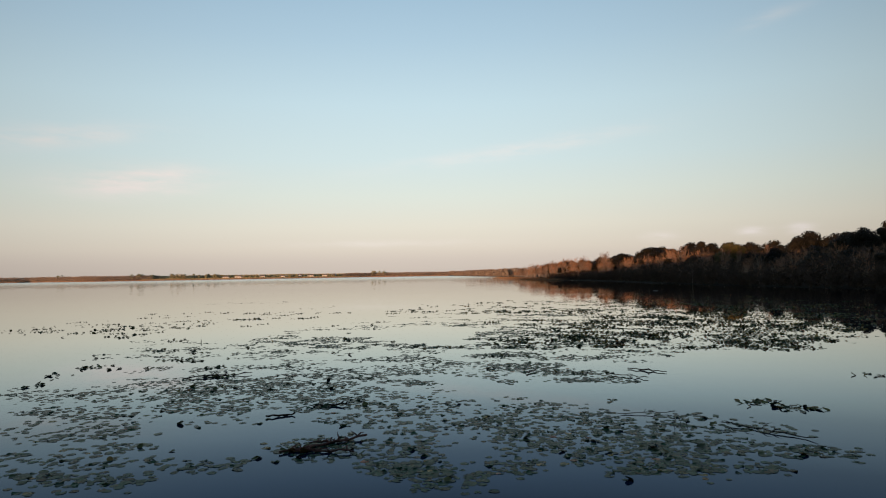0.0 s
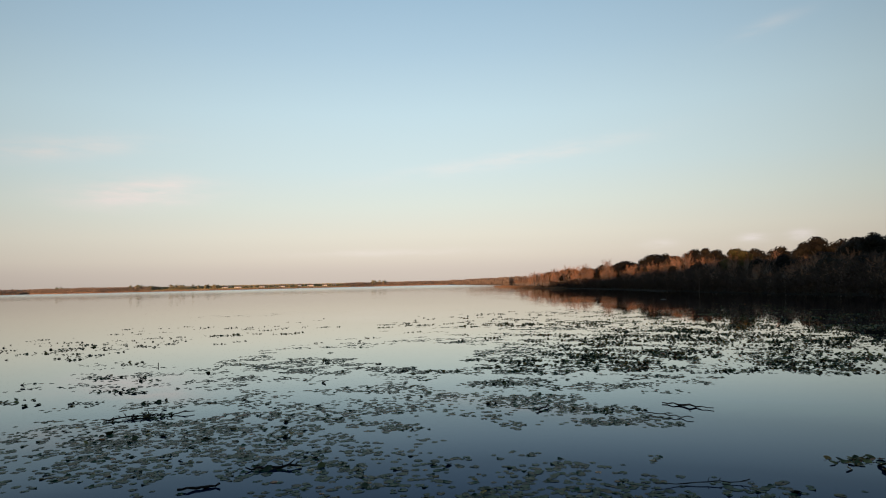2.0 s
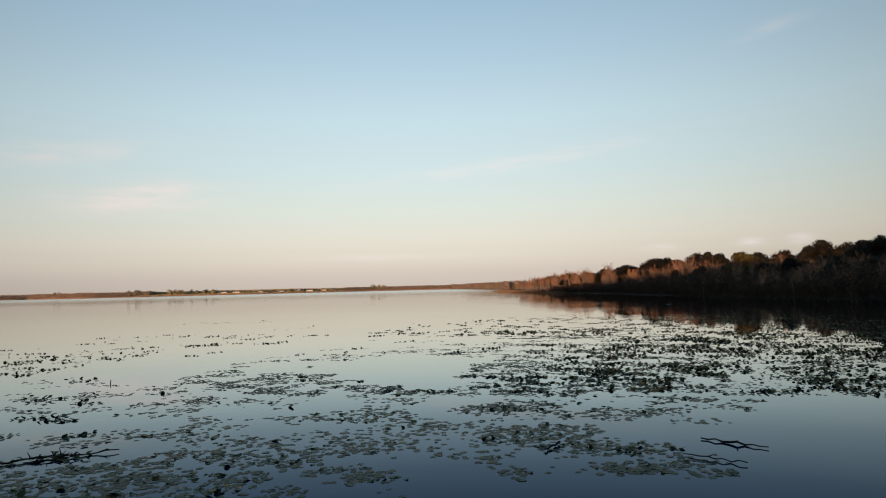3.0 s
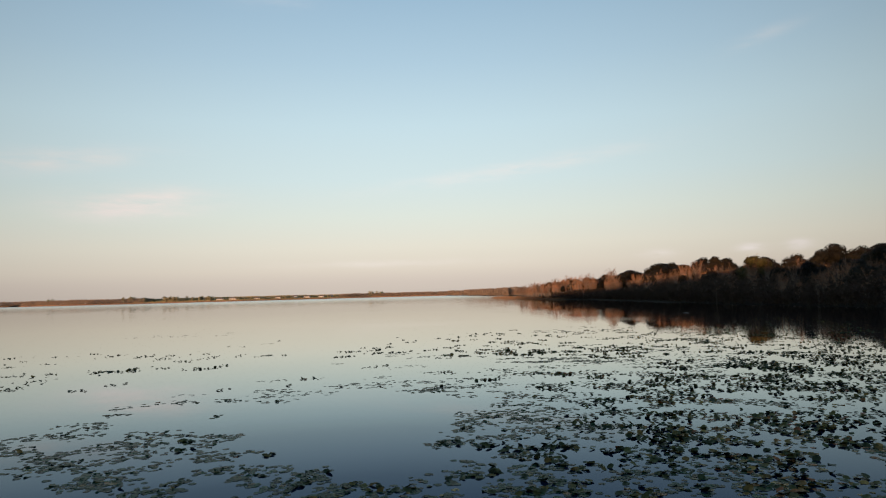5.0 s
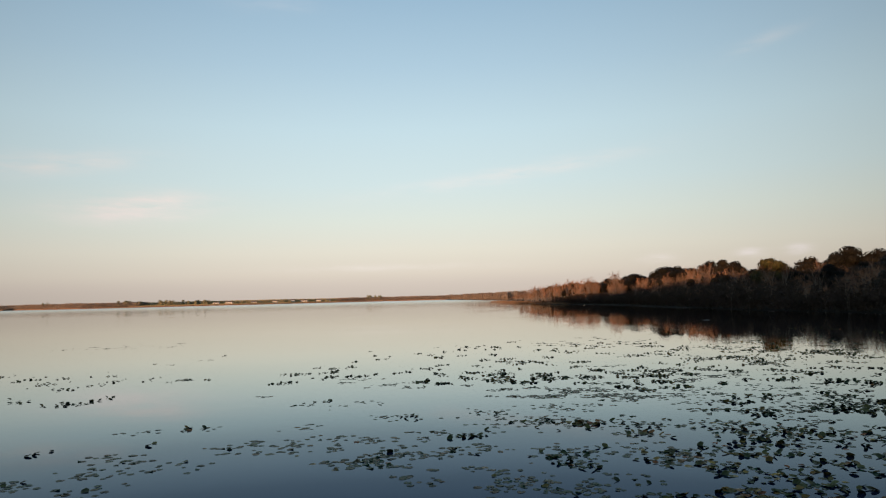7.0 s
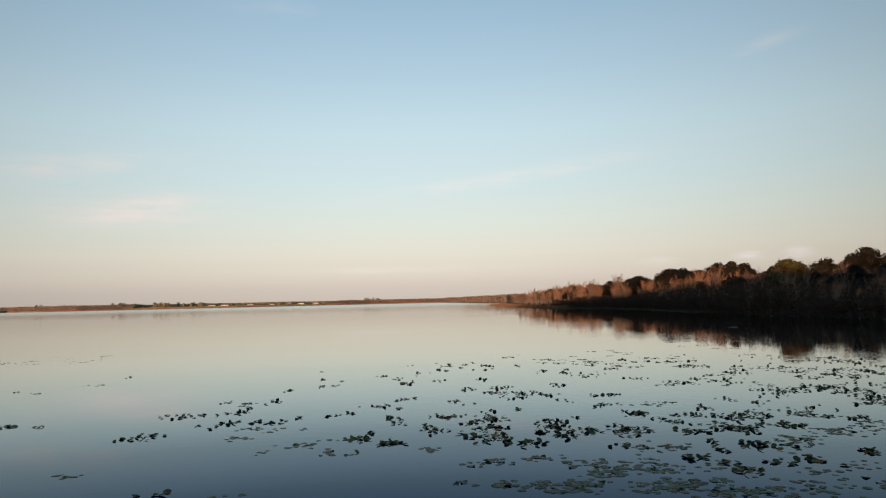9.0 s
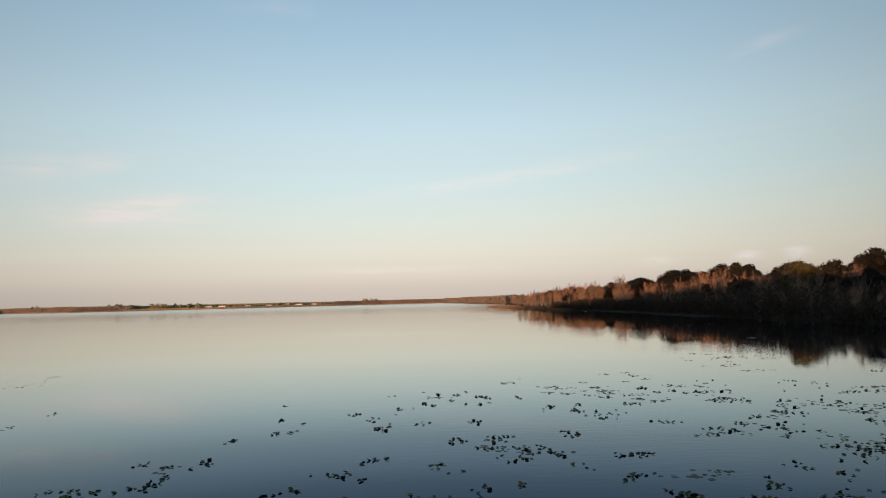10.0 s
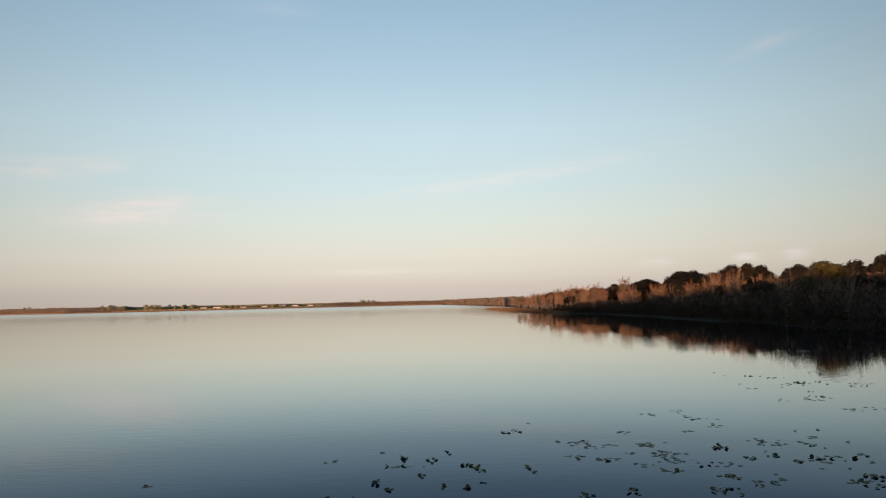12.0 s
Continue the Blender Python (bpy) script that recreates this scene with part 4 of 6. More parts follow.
patch(-3.2, 43.9, 0.82, 1.05, 12, FLAT)
patch(1.6, 43.9, 0.3, 0.25, 12, FLAT)
patch(3.2, 44, 0.3, 0.26, 16, MIXED)
patch(3.6, 44, 0.36, 0.26, 22, MIXED)
patch(14.8, 44.1, 0.98, 1.51, 50, RAISED)
patch(-9.1, 44.1, 2.06, 2.93, 70, FLAT)
patch(7.8, 44.1, 0.24, 0.22, 10, MIXED)
patch(-0.3, 44.2, 0.3, 0.26, 10, MIXED)
patch(16.1, 44.2, 0.83, 0.95, 11, RAISED)
patch(-2.8, 44.3, 0.37, 0.36, 16, FLAT)
patch(-1.5, 44.3, 0.31, 0.36, 20, FLAT)
patch(-1.1, 44.3, 0.24, 0.27, 10, MIXED)
patch(-0.8, 44.3, 0.12, 0.18, 6, RAISED)
patch(3, 44.3, 0.24, 0.22, 10, FLAT)
patch(6.5, 44.3, 0.49, 0.27, 16, FLAT)
patch(4.4, 44.3, 0.37, 0.27, 10, FLAT)
patch(-5.5, 44.4, 0.74, 0.23, 26, FLAT)
patch(-5.1, 44.4, 0.25, 0.18, 8, FLAT)
patch(-1.7, 44.4, 0.18, 0.18, 6, FLAT)
patch(0.9, 44.4, 0.18, 0.22, 10, FLAT)
patch(5.4, 44.4, 0.15, 0.18, 8, RAISED)
patch(7.5, 44.4, 0.31, 0.32, 24, RAISED)
patch(18.5, 44.4, 0.84, 0.97, 17, RAISED)
patch(-13.7, 44.5, 0.13, 0.41, 3, RAISED)
patch(2.5, 44.5, 0.25, 0.18, 8, FLAT)
patch(9, 44.5, 0.19, 0.18, 6, MIXED)
patch(0.1, 44.6, 0.17, 0.14, 6, FLAT)
patch(5.8, 44.6, 0.5, 0.28, 18, MIXED)
patch(-2.5, 44.7, 0.25, 0.28, 8, MIXED)
patch(5, 44.7, 0.44, 0.37, 18, FLAT)
patch(16.6, 44.8, 1, 1.58, 70, RAISED)
patch(-6.6, 44.8, 0.32, 0.29, 14, FLAT)
patch(-5.2, 44.8, 0.15, 0.24, 5, MIXED)
patch(-3.5, 44.8, 0.32, 0.29, 12, FLAT)
patch(-16.1, 44.9, 0.53, 0.56, 10, FLAT)
patch(7.1, 44.9, 0.32, 0.24, 14, MIXED)
patch(-2.1, 45, 0.26, 0.2, 10, FLAT)
patch(1.3, 45, 0.26, 0.25, 14, MIXED)
patch(1, 45, 0.19, 0.24, 8, FLAT)
patch(8.3, 45, 0.15, 0.3, 16, RAISED)
patch(14.2, 45, 0.86, 1, 19, RAISED)
patch(-7.5, 45.1, 0.58, 0.35, 24, FLAT)
patch(-5.1, 45.1, 0.19, 0.2, 8, FLAT)
patch(3.7, 45.1, 0.13, 0.15, 4, RAISED)
patch(1.7, 45.1, 0.15, 0.2, 8, RAISED)
patch(6.1, 45.1, 0.52, 0.3, 24, MIXED)
patch(8.8, 45.2, 0.19, 0.2, 8, FLAT)
patch(17.8, 45.2, 0.86, 1.02, 13, RAISED)
patch(-4, 45.3, 0.16, 0.2, 8, FLAT)
patch(4, 45.3, 0.39, 0.26, 12, MIXED)
patch(10.7, 45.3, 0.2, 0.3, 14, BROWN)
patch(-6.7, 45.4, 0.2, 0.21, 8, FLAT)
patch(-2.6, 45.4, 0.33, 0.31, 14, FLAT)
patch(3.1, 45.4, 0.46, 0.21, 12, FLAT)
patch(18.8, 45.5, 1.02, 2.07, 90, RAISED)
patch(-14.1, 45.5, 1.31, 1.18, 22, FLAT)
patch(-3.5, 45.5, 0.13, 0.12, 4, FLAT)
patch(-2.4, 45.5, 0.26, 0.31, 12, FLAT)
patch(2.4, 45.5, 0.2, 0.16, 5, FLAT)
patch(4.3, 45.5, 0.26, 0.26, 8, MIXED)
patch(8, 45.6, 0.53, 0.47, 44, MIXED)
patch(13, 45.6, 0.87, 1.04, 16, MIXED)
patch(18.2, 45.7, 3, 3.21, 80, RAISED)
patch(-7.3, 45.7, 0.6, 0.43, 36, FLAT)
patch(-2.1, 45.7, 0.08, 0.12, 3, RAISED)
patch(3.4, 45.7, 0.19, 0.21, 8, RAISED)
patch(5.6, 45.7, 0.16, 0.27, 8, RAISED)
patch(4.8, 45.7, 0.2, 0.32, 10, MIXED)
patch(-11.5, 45.8, 0.22, 0.45, 4, RAISED)
patch(-3.8, 45.8, 0.24, 0.33, 14, FLAT)
patch(1.6, 45.8, 0.27, 0.16, 6, FLAT)
patch(6.2, 45.8, 0.54, 0.38, 26, MIXED)
patch(9.2, 45.8, 0.4, 0.44, 36, BROWN)
patch(10.8, 45.8, 0.4, 0.43, 24, MIXED)
patch(-3.2, 45.9, 0.34, 0.22, 10, FLAT)
patch(7.7, 45.9, 0.41, 0.44, 40, RAISED)
patch(-4.8, 46, 0.41, 0.33, 18, FLAT)
patch(6.9, 46.1, 0.14, 0.28, 9, MIXED)
patch(5.6, 46.1, 0.34, 0.34, 18, MIXED)
patch(8.8, 46.1, 0.2, 0.34, 16, RAISED)
patch(13.8, 46.1, 0.89, 1.08, 13, RAISED)
patch(1.2, 46.2, 0.14, 0.12, 4, FLAT)
patch(7.5, 46.2, 0.34, 0.46, 28, MIXED)
patch(-4.5, 46.3, 0.17, 0.17, 6, FLAT)
patch(3.3, 46.3, 0.28, 0.34, 22, RAISED)
patch(13.7, 46.4, 1.8, 3.16, 100, RAISED)
patch(11.2, 46.4, 0.35, 0.35, 16, MIXED)
patch(-6.7, 46.5, 0.42, 0.47, 24, FLAT)
patch(3, 46.5, 0.42, 0.24, 24, RAISED)
patch(10.8, 46.5, 0.49, 0.35, 22, RAISED)
patch(-7.9, 46.6, 0.49, 0.42, 22, FLAT)
patch(2.4, 46.6, 0.56, 0.36, 18, FLAT)
patch(6.6, 46.7, 0.36, 0.24, 24, RAISED)
patch(-9.4, 46.8, 0.71, 0.61, 34, FLAT)
patch(4.8, 46.8, 0.29, 0.24, 14, RAISED)
patch(6, 46.8, 0.36, 0.3, 22, RAISED)
patch(-8.8, 46.9, 0.43, 0.62, 26, FLAT)
patch(5.2, 46.9, 0.14, 0.37, 10, RAISED)
patch(-6.4, 47, 0.23, 0.19, 6, FLAT)
patch(10.7, 47, 0.36, 0.31, 16, MIXED)
patch(-5.4, 47.1, 0.2, 0.32, 12, FLAT)
patch(9.5, 47.1, 0.36, 0.31, 16, BROWN)
patch(11.5, 47.1, 0.15, 0.13, 4, RAISED)
patch(-4.9, 47.2, 0.29, 0.19, 8, FLAT)
patch(3.8, 47.2, 0.18, 0.39, 18, RAISED)
patch(16.5, 47.3, 1.39, 2.02, 60, RAISED)
patch(-11.9, 47.3, 1.4, 2.03, 28, FLAT)
patch(-7.8, 47.3, 0.59, 0.39, 22, FLAT)
patch(2.3, 47.3, 0.22, 0.19, 9, RAISED)
patch(3, 47.3, 0.66, 0.32, 40, RAISED)
patch(8.5, 47.3, 0.29, 0.39, 22, RAISED)
patch(-3.9, 47.4, 0.1, 0.13, 5, RAISED)
patch(4, 47.4, 0.21, 0.39, 14, MIXED)
patch(8, 47.5, 0.3, 0.46, 24, RAISED)
patch(10.5, 47.5, 0.6, 0.53, 36, BROWN)
patch(11, 47.5, 0.09, 0.13, 3, RAISED)
patch(11.8, 47.6, 1.88, 2.59, 75, RAISED)
patch(-7.1, 47.6, 0.3, 0.2, 6, FLAT)
patch(3.6, 47.6, 0.3, 0.27, 16, RAISED)
patch(-9.8, 47.8, 0.53, 0.54, 22, FLAT)
patch(2, 47.8, 0.23, 0.27, 12, RAISED)
patch(7.4, 47.8, 0.6, 0.48, 44, RAISED)
patch(-5.3, 47.9, 0.68, 0.28, 24, FLAT)
patch(-4.4, 47.9, 0.15, 0.14, 5, FLAT)
patch(6.1, 48, 0.3, 0.42, 16, RAISED)
patch(0.8, 48.1, 0.46, 0.64, 26, MIXED)
patch(1.7, 48.1, 0.38, 0.21, 8, MIXED)
patch(8.1, 48.1, 0.21, 0.21, 8, BROWN)
patch(23.1, 48.2, 1.28, 3.68, 36, RAISED)
patch(-7.4, 48.2, 0.93, 0.21, 18, FLAT)
patch(1.1, 48.2, 0.31, 0.28, 10, FLAT)
patch(5.1, 48.2, 0.39, 0.36, 16, MIXED)
patch(6.9, 48.2, 0.54, 0.64, 60, RAISED)
patch(-9.4, 48.3, 0.31, 0.36, 10, FLAT)
patch(-6.6, 48.3, 0.46, 0.29, 8, MIXED)
patch(9.2, 48.3, 0.12, 0.14, 4, RAISED)
patch(10.1, 48.3, 0.28, 0.36, 14, BROWN)
patch(3.6, 48.4, 0.19, 0.22, 8, RAISED)
patch(-10.9, 48.5, 0.47, 0.37, 16, FLAT)
patch(0.7, 48.5, 0.16, 0.29, 8, FLAT)
patch(4.2, 48.5, 0.47, 0.51, 22, MIXED)
patch(9.9, 48.5, 0.19, 0.29, 10, RAISED)
patch(10.7, 48.5, 0.28, 0.44, 14, RAISED)
patch(-9.1, 48.6, 0.39, 0.22, 8, FLAT)
patch(2.7, 48.7, 0.48, 0.38, 16, FLAT)
patch(7.2, 48.7, 0.16, 0.3, 8, BROWN)
patch(6.1, 48.8, 0.13, 0.31, 6, RAISED)
patch(20.5, 48.8, 0.96, 1.27, 12, RAISED)
patch(11.7, 48.9, 0.48, 0.38, 20, RAISED)
patch(7.5, 48.9, 0.56, 0.46, 26, MIXED)
patch(-6.1, 49, 0.64, 0.54, 26, FLAT)
patch(1, 49, 0.32, 0.23, 6, FLAT)
patch(2.1, 49, 0.4, 0.31, 10, FLAT)
patch(6.7, 49, 0.24, 0.78, 24, RAISED)
patch(17.9, 49, 0.97, 1.29, 9, RAISED)
patch(-7.6, 49.1, 0.48, 0.39, 16, FLAT)
patch(5.8, 49.1, 0.32, 0.39, 16, MIXED)
patch(8.2, 49.1, 0.7, 0.44, 46, BROWN)
patch(5, 49.2, 0.33, 0.48, 22, RAISED)
patch(12.6, 49.2, 0.49, 0.4, 18, RAISED)
patch(9.8, 49.2, 0.82, 0.57, 50, MIXED)
patch(-8.6, 49.3, 0.49, 0.48, 22, FLAT)
patch(3.4, 49.3, 0.49, 0.32, 14, FLAT)
patch(-11.4, 49.4, 0.33, 0.4, 10, FLAT)
patch(-8.2, 49.6, 0.58, 0.66, 34, FLAT)
patch(-6.7, 49.6, 0.15, 0.16, 8, RAISED)
patch(11.3, 49.6, 0.66, 0.33, 26, BROWN)
patch(7.1, 49.7, 0.85, 0.61, 58, RAISED)
patch(-5.7, 49.8, 0.42, 0.42, 10, FLAT)
patch(2.9, 49.8, 0.73, 0.36, 17, FLAT)
patch(1.2, 49.9, 0.25, 0.27, 9, FLAT)
patch(4.2, 49.9, 0.62, 0.54, 28, FLAT)
patch(15.8, 49.9, 1, 1.35, 9, MIXED)
patch(-5.8, 50, 0.5, 0.23, 16, FLAT)
patch(5.8, 50, 0.74, 0.64, 46, RAISED)
patch(10.6, 50.1, 0.77, 0.43, 34, RAISED)
patch(12.6, 50.1, 0.43, 0.35, 14, MIXED)
patch(4.9, 50.1, 0.62, 0.55, 34, MIXED)
patch(17.1, 50.1, 1, 1.37, 11, RAISED)
patch(13.5, 50.2, 0.43, 0.44, 18, MIXED)
patch(1.7, 50.2, 0.38, 0.37, 9, FLAT)
patch(19.8, 50.3, 1.01, 1.38, 14, RAISED)
patch(-7.7, 50.5, 0.87, 0.36, 14, FLAT)
patch(-11.5, 50.6, 1.04, 0.54, 26, FLAT)
patch(9.3, 50.6, 0.77, 0.69, 46, BROWN)
patch(-10.3, 50.7, 0.87, 0.55, 24, FLAT)
patch(14.6, 50.7, 1.02, 1.41, 7, RAISED)
patch(-7.6, 50.8, 0.78, 0.45, 22, FLAT)
patch(12, 50.9, 0.35, 0.47, 16, RAISED)
patch(1.4, 50.9, 0.26, 0.62, 32, FLAT)
patch(10.8, 50.9, 0.79, 1.03, 50, MIXED)
patch(11.2, 51, 0.27, 0.47, 12, RAISED)
patch(1.8, 51.1, 0.33, 0.53, 12, FLAT)
patch(3.7, 51.2, 1.07, 0.8, 80, FLAT)
patch(7.5, 51.3, 0.81, 0.65, 48, RAISED)
patch(13.6, 51.4, 2.13, 1.77, 44, MIXED)
patch(8.7, 51.7, 0.69, 0.68, 36, RAISED)
patch(5.5, 51.8, 0.83, 0.69, 40, MIXED)
patch(17.7, 51.9, 0.94, 1.19, 14, RAISED)
patch(-10.7, 52, 0.56, 0.52, 12, FLAT)
patch(2.6, 52.1, 0.85, 0.95, 56, FLAT)
patch(18.7, 52.1, 0.94, 1.2, 4, MIXED)
patch(1.8, 52.2, 0.57, 0.72, 24, FLAT)
patch(6.7, 52.3, 0.71, 0.84, 46, MIXED)
patch(-11.7, 52.4, 0.38, 0.43, 6, FLAT)
patch(1.4, 52.4, 0.22, 0.25, 5, FLAT)
patch(12.2, 52.5, 0.58, 0.75, 24, MIXED)
patch(21.2, 52.6, 0.96, 1.24, 5, RAISED)
patch(20.9, 52.7, 1.27, 3.15, 80, RAISED)
patch(-10.9, 52.7, 0.48, 0.22, 8, FLAT)
patch(4.5, 52.8, 0.88, 0.77, 44, FLAT)
patch(13.7, 52.8, 0.96, 1.25, 9, RAISED)
patch(15.4, 52.8, 0.96, 1.25, 6, RAISED)
patch(17.7, 52.8, 0.96, 1.25, 8, RAISED)
patch(-6.9, 53, 0.18, 0.39, 5, FLAT)
patch(23.6, 53.1, 1.28, 3.22, 90, RAISED)
patch(8, 53.1, 0.45, 0.46, 22, MIXED)
patch(22.2, 53.1, 1.09, 1.61, 16, RAISED)
patch(11.4, 53.3, 0.91, 0.82, 34, FLAT)
patch(15, 53.4, 0.98, 1.29, 13, RAISED)
patch(21.1, 53.6, 1.1, 1.65, 19, RAISED)
patch(20.9, 53.7, 1.43, 3.57, 60, RAISED)
patch(14, 53.7, 0.68, 0.6, 21, RAISED)
patch(15.5, 53.7, 0.68, 0.6, 10, MIXED)
patch(10.4, 53.8, 0.62, 0.57, 22, FLAT)
patch(9.5, 53.9, 0.62, 0.65, 30, BROWN)
patch(3.8, 53.9, 0.62, 0.72, 22, FLAT)
patch(19.9, 53.9, 1.11, 1.68, 14, RAISED)
patch(5.7, 54, 0.79, 0.88, 36, RAISED)
patch(10.7, 54.1, 0.69, 0.62, 17, RAISED)
patch(-22.2, 54.1, 0.98, 1.3, 14, RAISED)
patch(-10.9, 54.2, 0.31, 0.62, 10, FLAT)
patch(13.2, 54.2, 0.69, 0.62, 12, RAISED)
patch(-21.4, 54.4, 0.99, 1.33, 11, RAISED)
patch(8.2, 54.5, 0.8, 1.08, 56, BROWN)
patch(6.8, 54.6, 0.65, 0.78, 30, RAISED)
patch(24.6, 54.6, 1.13, 1.73, 17, MIXED)
patch(3.1, 54.7, 0.65, 0.63, 14, FLAT)
patch(12.4, 54.9, 0.71, 0.66, 7, MIXED)
patch(10, 55, 0.72, 0.66, 19, RAISED)
patch(18.1, 55.1, 1.03, 1.42, 5, MIXED)
patch(5.1, 55.3, 1, 0.67, 34, FLAT)
patch(9, 55.4, 0.73, 0.69, 19, RAISED)
patch(16.1, 55.4, 1.04, 1.45, 13, RAISED)
patch(22.7, 55.6, 1.04, 1.46, 14, RAISED)
patch(18.5, 55.8, 3.03, 4.01, 100, RAISED)
patch(-11.5, 55.8, 0.21, 0.35, 5, FLAT)
patch(16.7, 55.8, 0.74, 0.71, 13, RAISED)
patch(17.7, 55.8, 1.16, 1.84, 6, RAISED)
patch(3.9, 56, 0.87, 0.54, 28, FLAT)
patch(14.7, 56.2, 0.7, 1.09, 36, MIXED)
patch(9.9, 56.4, 0.88, 0.93, 50, RAISED)
patch(15.5, 56.4, 0.76, 0.74, 12, RAISED)
patch(16.2, 56.4, 1.18, 1.9, 16, RAISED)
patch(22.5, 56.4, 1.06, 1.52, 11, RAISED)
patch(-10.8, 56.5, 0.32, 0.19, 3, FLAT)
patch(-6.2, 56.5, 0.44, 0.38, 9, FLAT)
patch(8.6, 56.6, 0.71, 0.95, 36, RAISED)
patch(13.3, 56.6, 0.76, 0.75, 11, RAISED)
patch(14.4, 56.8, 3.11, 3.63, 66, RAISED)
patch(14.1, 56.8, 0.77, 0.76, 20, MIXED)
patch(-9.1, 56.9, 0.72, 0.39, 16, FLAT)
patch(-7.6, 57, 0.64, 0.49, 15, FLAT)
patch(12.6, 57, 0.91, 0.98, 46, RAISED)
patch(11.7, 57, 0.77, 0.77, 10, RAISED)
patch(17.5, 57, 1.08, 1.58, 9, RAISED)
patch(21.2, 57, 1.08, 1.57, 10, RAISED)
patch(11.5, 57.2, 0.73, 1, 36, RAISED)
patch(7.9, 57.4, 0.55, 1.32, 36, BROWN)
patch(5.7, 57.5, 0.74, 0.82, 30, RAISED)
patch(25.8, 57.5, 1.21, 2, 15, RAISED)
patch(15.2, 57.7, 1.1, 1.64, 11, RAISED)
patch(10.6, 58, 0.8, 0.83, 6, MIXED)
patch(4.9, 58.1, 0.57, 0.87, 18, MIXED)
patch(-5.7, 58.3, 0.96, 1.32, 36, FLAT)
patch(14.8, 58.3, 1.15, 1.32, 75, RAISED)
patch(-31.5, 58.4, 1.22, 4.26, 12, RAISED)
patch(-4, 58.4, 0.29, 0.33, 4, FLAT)
patch(-0.2, 58.4, 0.96, 0.55, 32, FLAT)
patch(19.7, 58.5, 1.24, 2.09, 14, RAISED)
patch(-21.8, 58.6, 1.63, 4, 28, RAISED)
patch(9.2, 58.7, 0.82, 0.87, 20, RAISED)
patch(-9.7, 58.9, 0.49, 0.35, 4, FLAT)
patch(7.4, 58.9, 0.99, 1.39, 36, MIXED)
patch(23.6, 58.9, 1.25, 2.13, 12, RAISED)
patch(0.8, 59, 0.89, 1.4, 60, FLAT)
patch(18.6, 59.1, 0.83, 0.9, 15, RAISED)
patch(-26.1, 59.1, 1.12, 1.7, 4, RAISED)
patch(21.5, 59.4, 1.15, 1.78, 10, RAISED)
patch(-6.7, 59.5, 0.41, 0.61, 10, FLAT)
patch(3.5, 59.5, 0.51, 0.61, 11, FLAT)
patch(2.5, 59.6, 0.31, 0.37, 5, FLAT)
patch(10.6, 59.6, 1.02, 1.47, 55, RAISED)
patch(-2.1, 59.8, 0.82, 0.62, 15, FLAT)
patch(13.3, 59.8, 0.82, 1.25, 36, RAISED)
patch(-25.5, 59.8, 1.14, 1.76, 11, RAISED)
patch(21.5, 59.9, 1.16, 1.83, 14, RAISED)
patch(18.2, 60, 0.86, 0.95, 6, RAISED)
patch(17.6, 60, 1.16, 1.83, 14, MIXED)
patch(25.7, 60.1, 1.17, 1.84, 10, RAISED)
patch(15.8, 60.2, 0.86, 0.96, 19, MIXED)
patch(12.6, 60.3, 0.87, 0.97, 7, MIXED)
patch(15.3, 60.4, 0.87, 0.98, 20, RAISED)
patch(25.6, 60.4, 1.29, 2.27, 9, RAISED)
patch(-9, 60.5, 0.13, 0.26, 2, RAISED)
patch(-3.5, 60.6, 0.95, 0.93, 24, FLAT)
patch(12.4, 60.6, 1.06, 1.6, 50, RAISED)
patch(-31.3, 60.8, 2.55, 6.44, 46, RAISED)
patch(-25.1, 60.8, 2.07, 4.45, 30, RAISED)
patch(-8.9, 60.8, 0.11, 0.27, 2, RAISED)
patch(22.9, 60.8, 1.3, 2.31, 6, RAISED)
patch(-1.2, 60.9, 1.07, 1.22, 30, FLAT)
patch(24.8, 60.9, 1.19, 1.91, 8, RAISED)
patch(-25.7, 61.2, 3.43, 7.75, 76, RAISED)
patch(3, 61.2, 0.33, 0.42, 14, RAISED)
patch(19.3, 61.2, 1.2, 1.94, 10, RAISED)
patch(0.2, 61.3, 0.65, 0.56, 9, FLAT)
patch(-6.3, 61.4, 0.11, 0.28, 2, RAISED)
patch(1.7, 61.5, 0.66, 1, 11, FLAT)
patch(-17.2, 61.5, 0.9, 1.05, 3, RAISED)
patch(25.9, 61.6, 1.56, 3.83, 70, RAISED)
patch(10.8, 61.6, 0.9, 1.05, 13, MIXED)
patch(19, 61.6, 1.32, 2.39, 5, RAISED)
patch(10.3, 61.7, 1.1, 1.45, 36, MIXED)
patch(12.8, 61.7, 0.91, 1.06, 5, RAISED)
patch(27, 61.7, 1.21, 1.99, 5, MIXED)
patch(-19.2, 61.8, 0.91, 1.07, 3, RAISED)
patch(17.1, 61.8, 1.22, 1.99, 3, RAISED)
patch(30.4, 62, 3.04, 5.52, 30, FLAT)
patch(17.4, 62, 1.34, 2.95, 100, RAISED)
patch(8.2, 62.1, 1.34, 1.79, 46, MIXED)
patch(-20, 62.5, 0.93, 1.12, 6, RAISED)
patch(5.6, 62.6, 1.14, 1.85, 42, MIXED)
patch(6.5, 62.7, 0.92, 0.78, 26, BROWN)
patch(-21.6, 62.8, 2.16, 7.31, 40, RAISED)
patch(-7.6, 63, 0.58, 0.48, 6, FLAT)
patch(30, 63.2, 1.61, 4.09, 80, RAISED)
patch(27.5, 63.2, 1.09, 3.32, 24, RAISED)
patch(20.1, 63.3, 0.95, 1.17, 5, RAISED)
patch(26.6, 63.3, 1.26, 2.14, 4, RAISED)
patch(-6.2, 63.4, 0.19, 0.49, 3, RAISED)
patch(-2, 63.4, 0.35, 0.66, 8, FLAT)
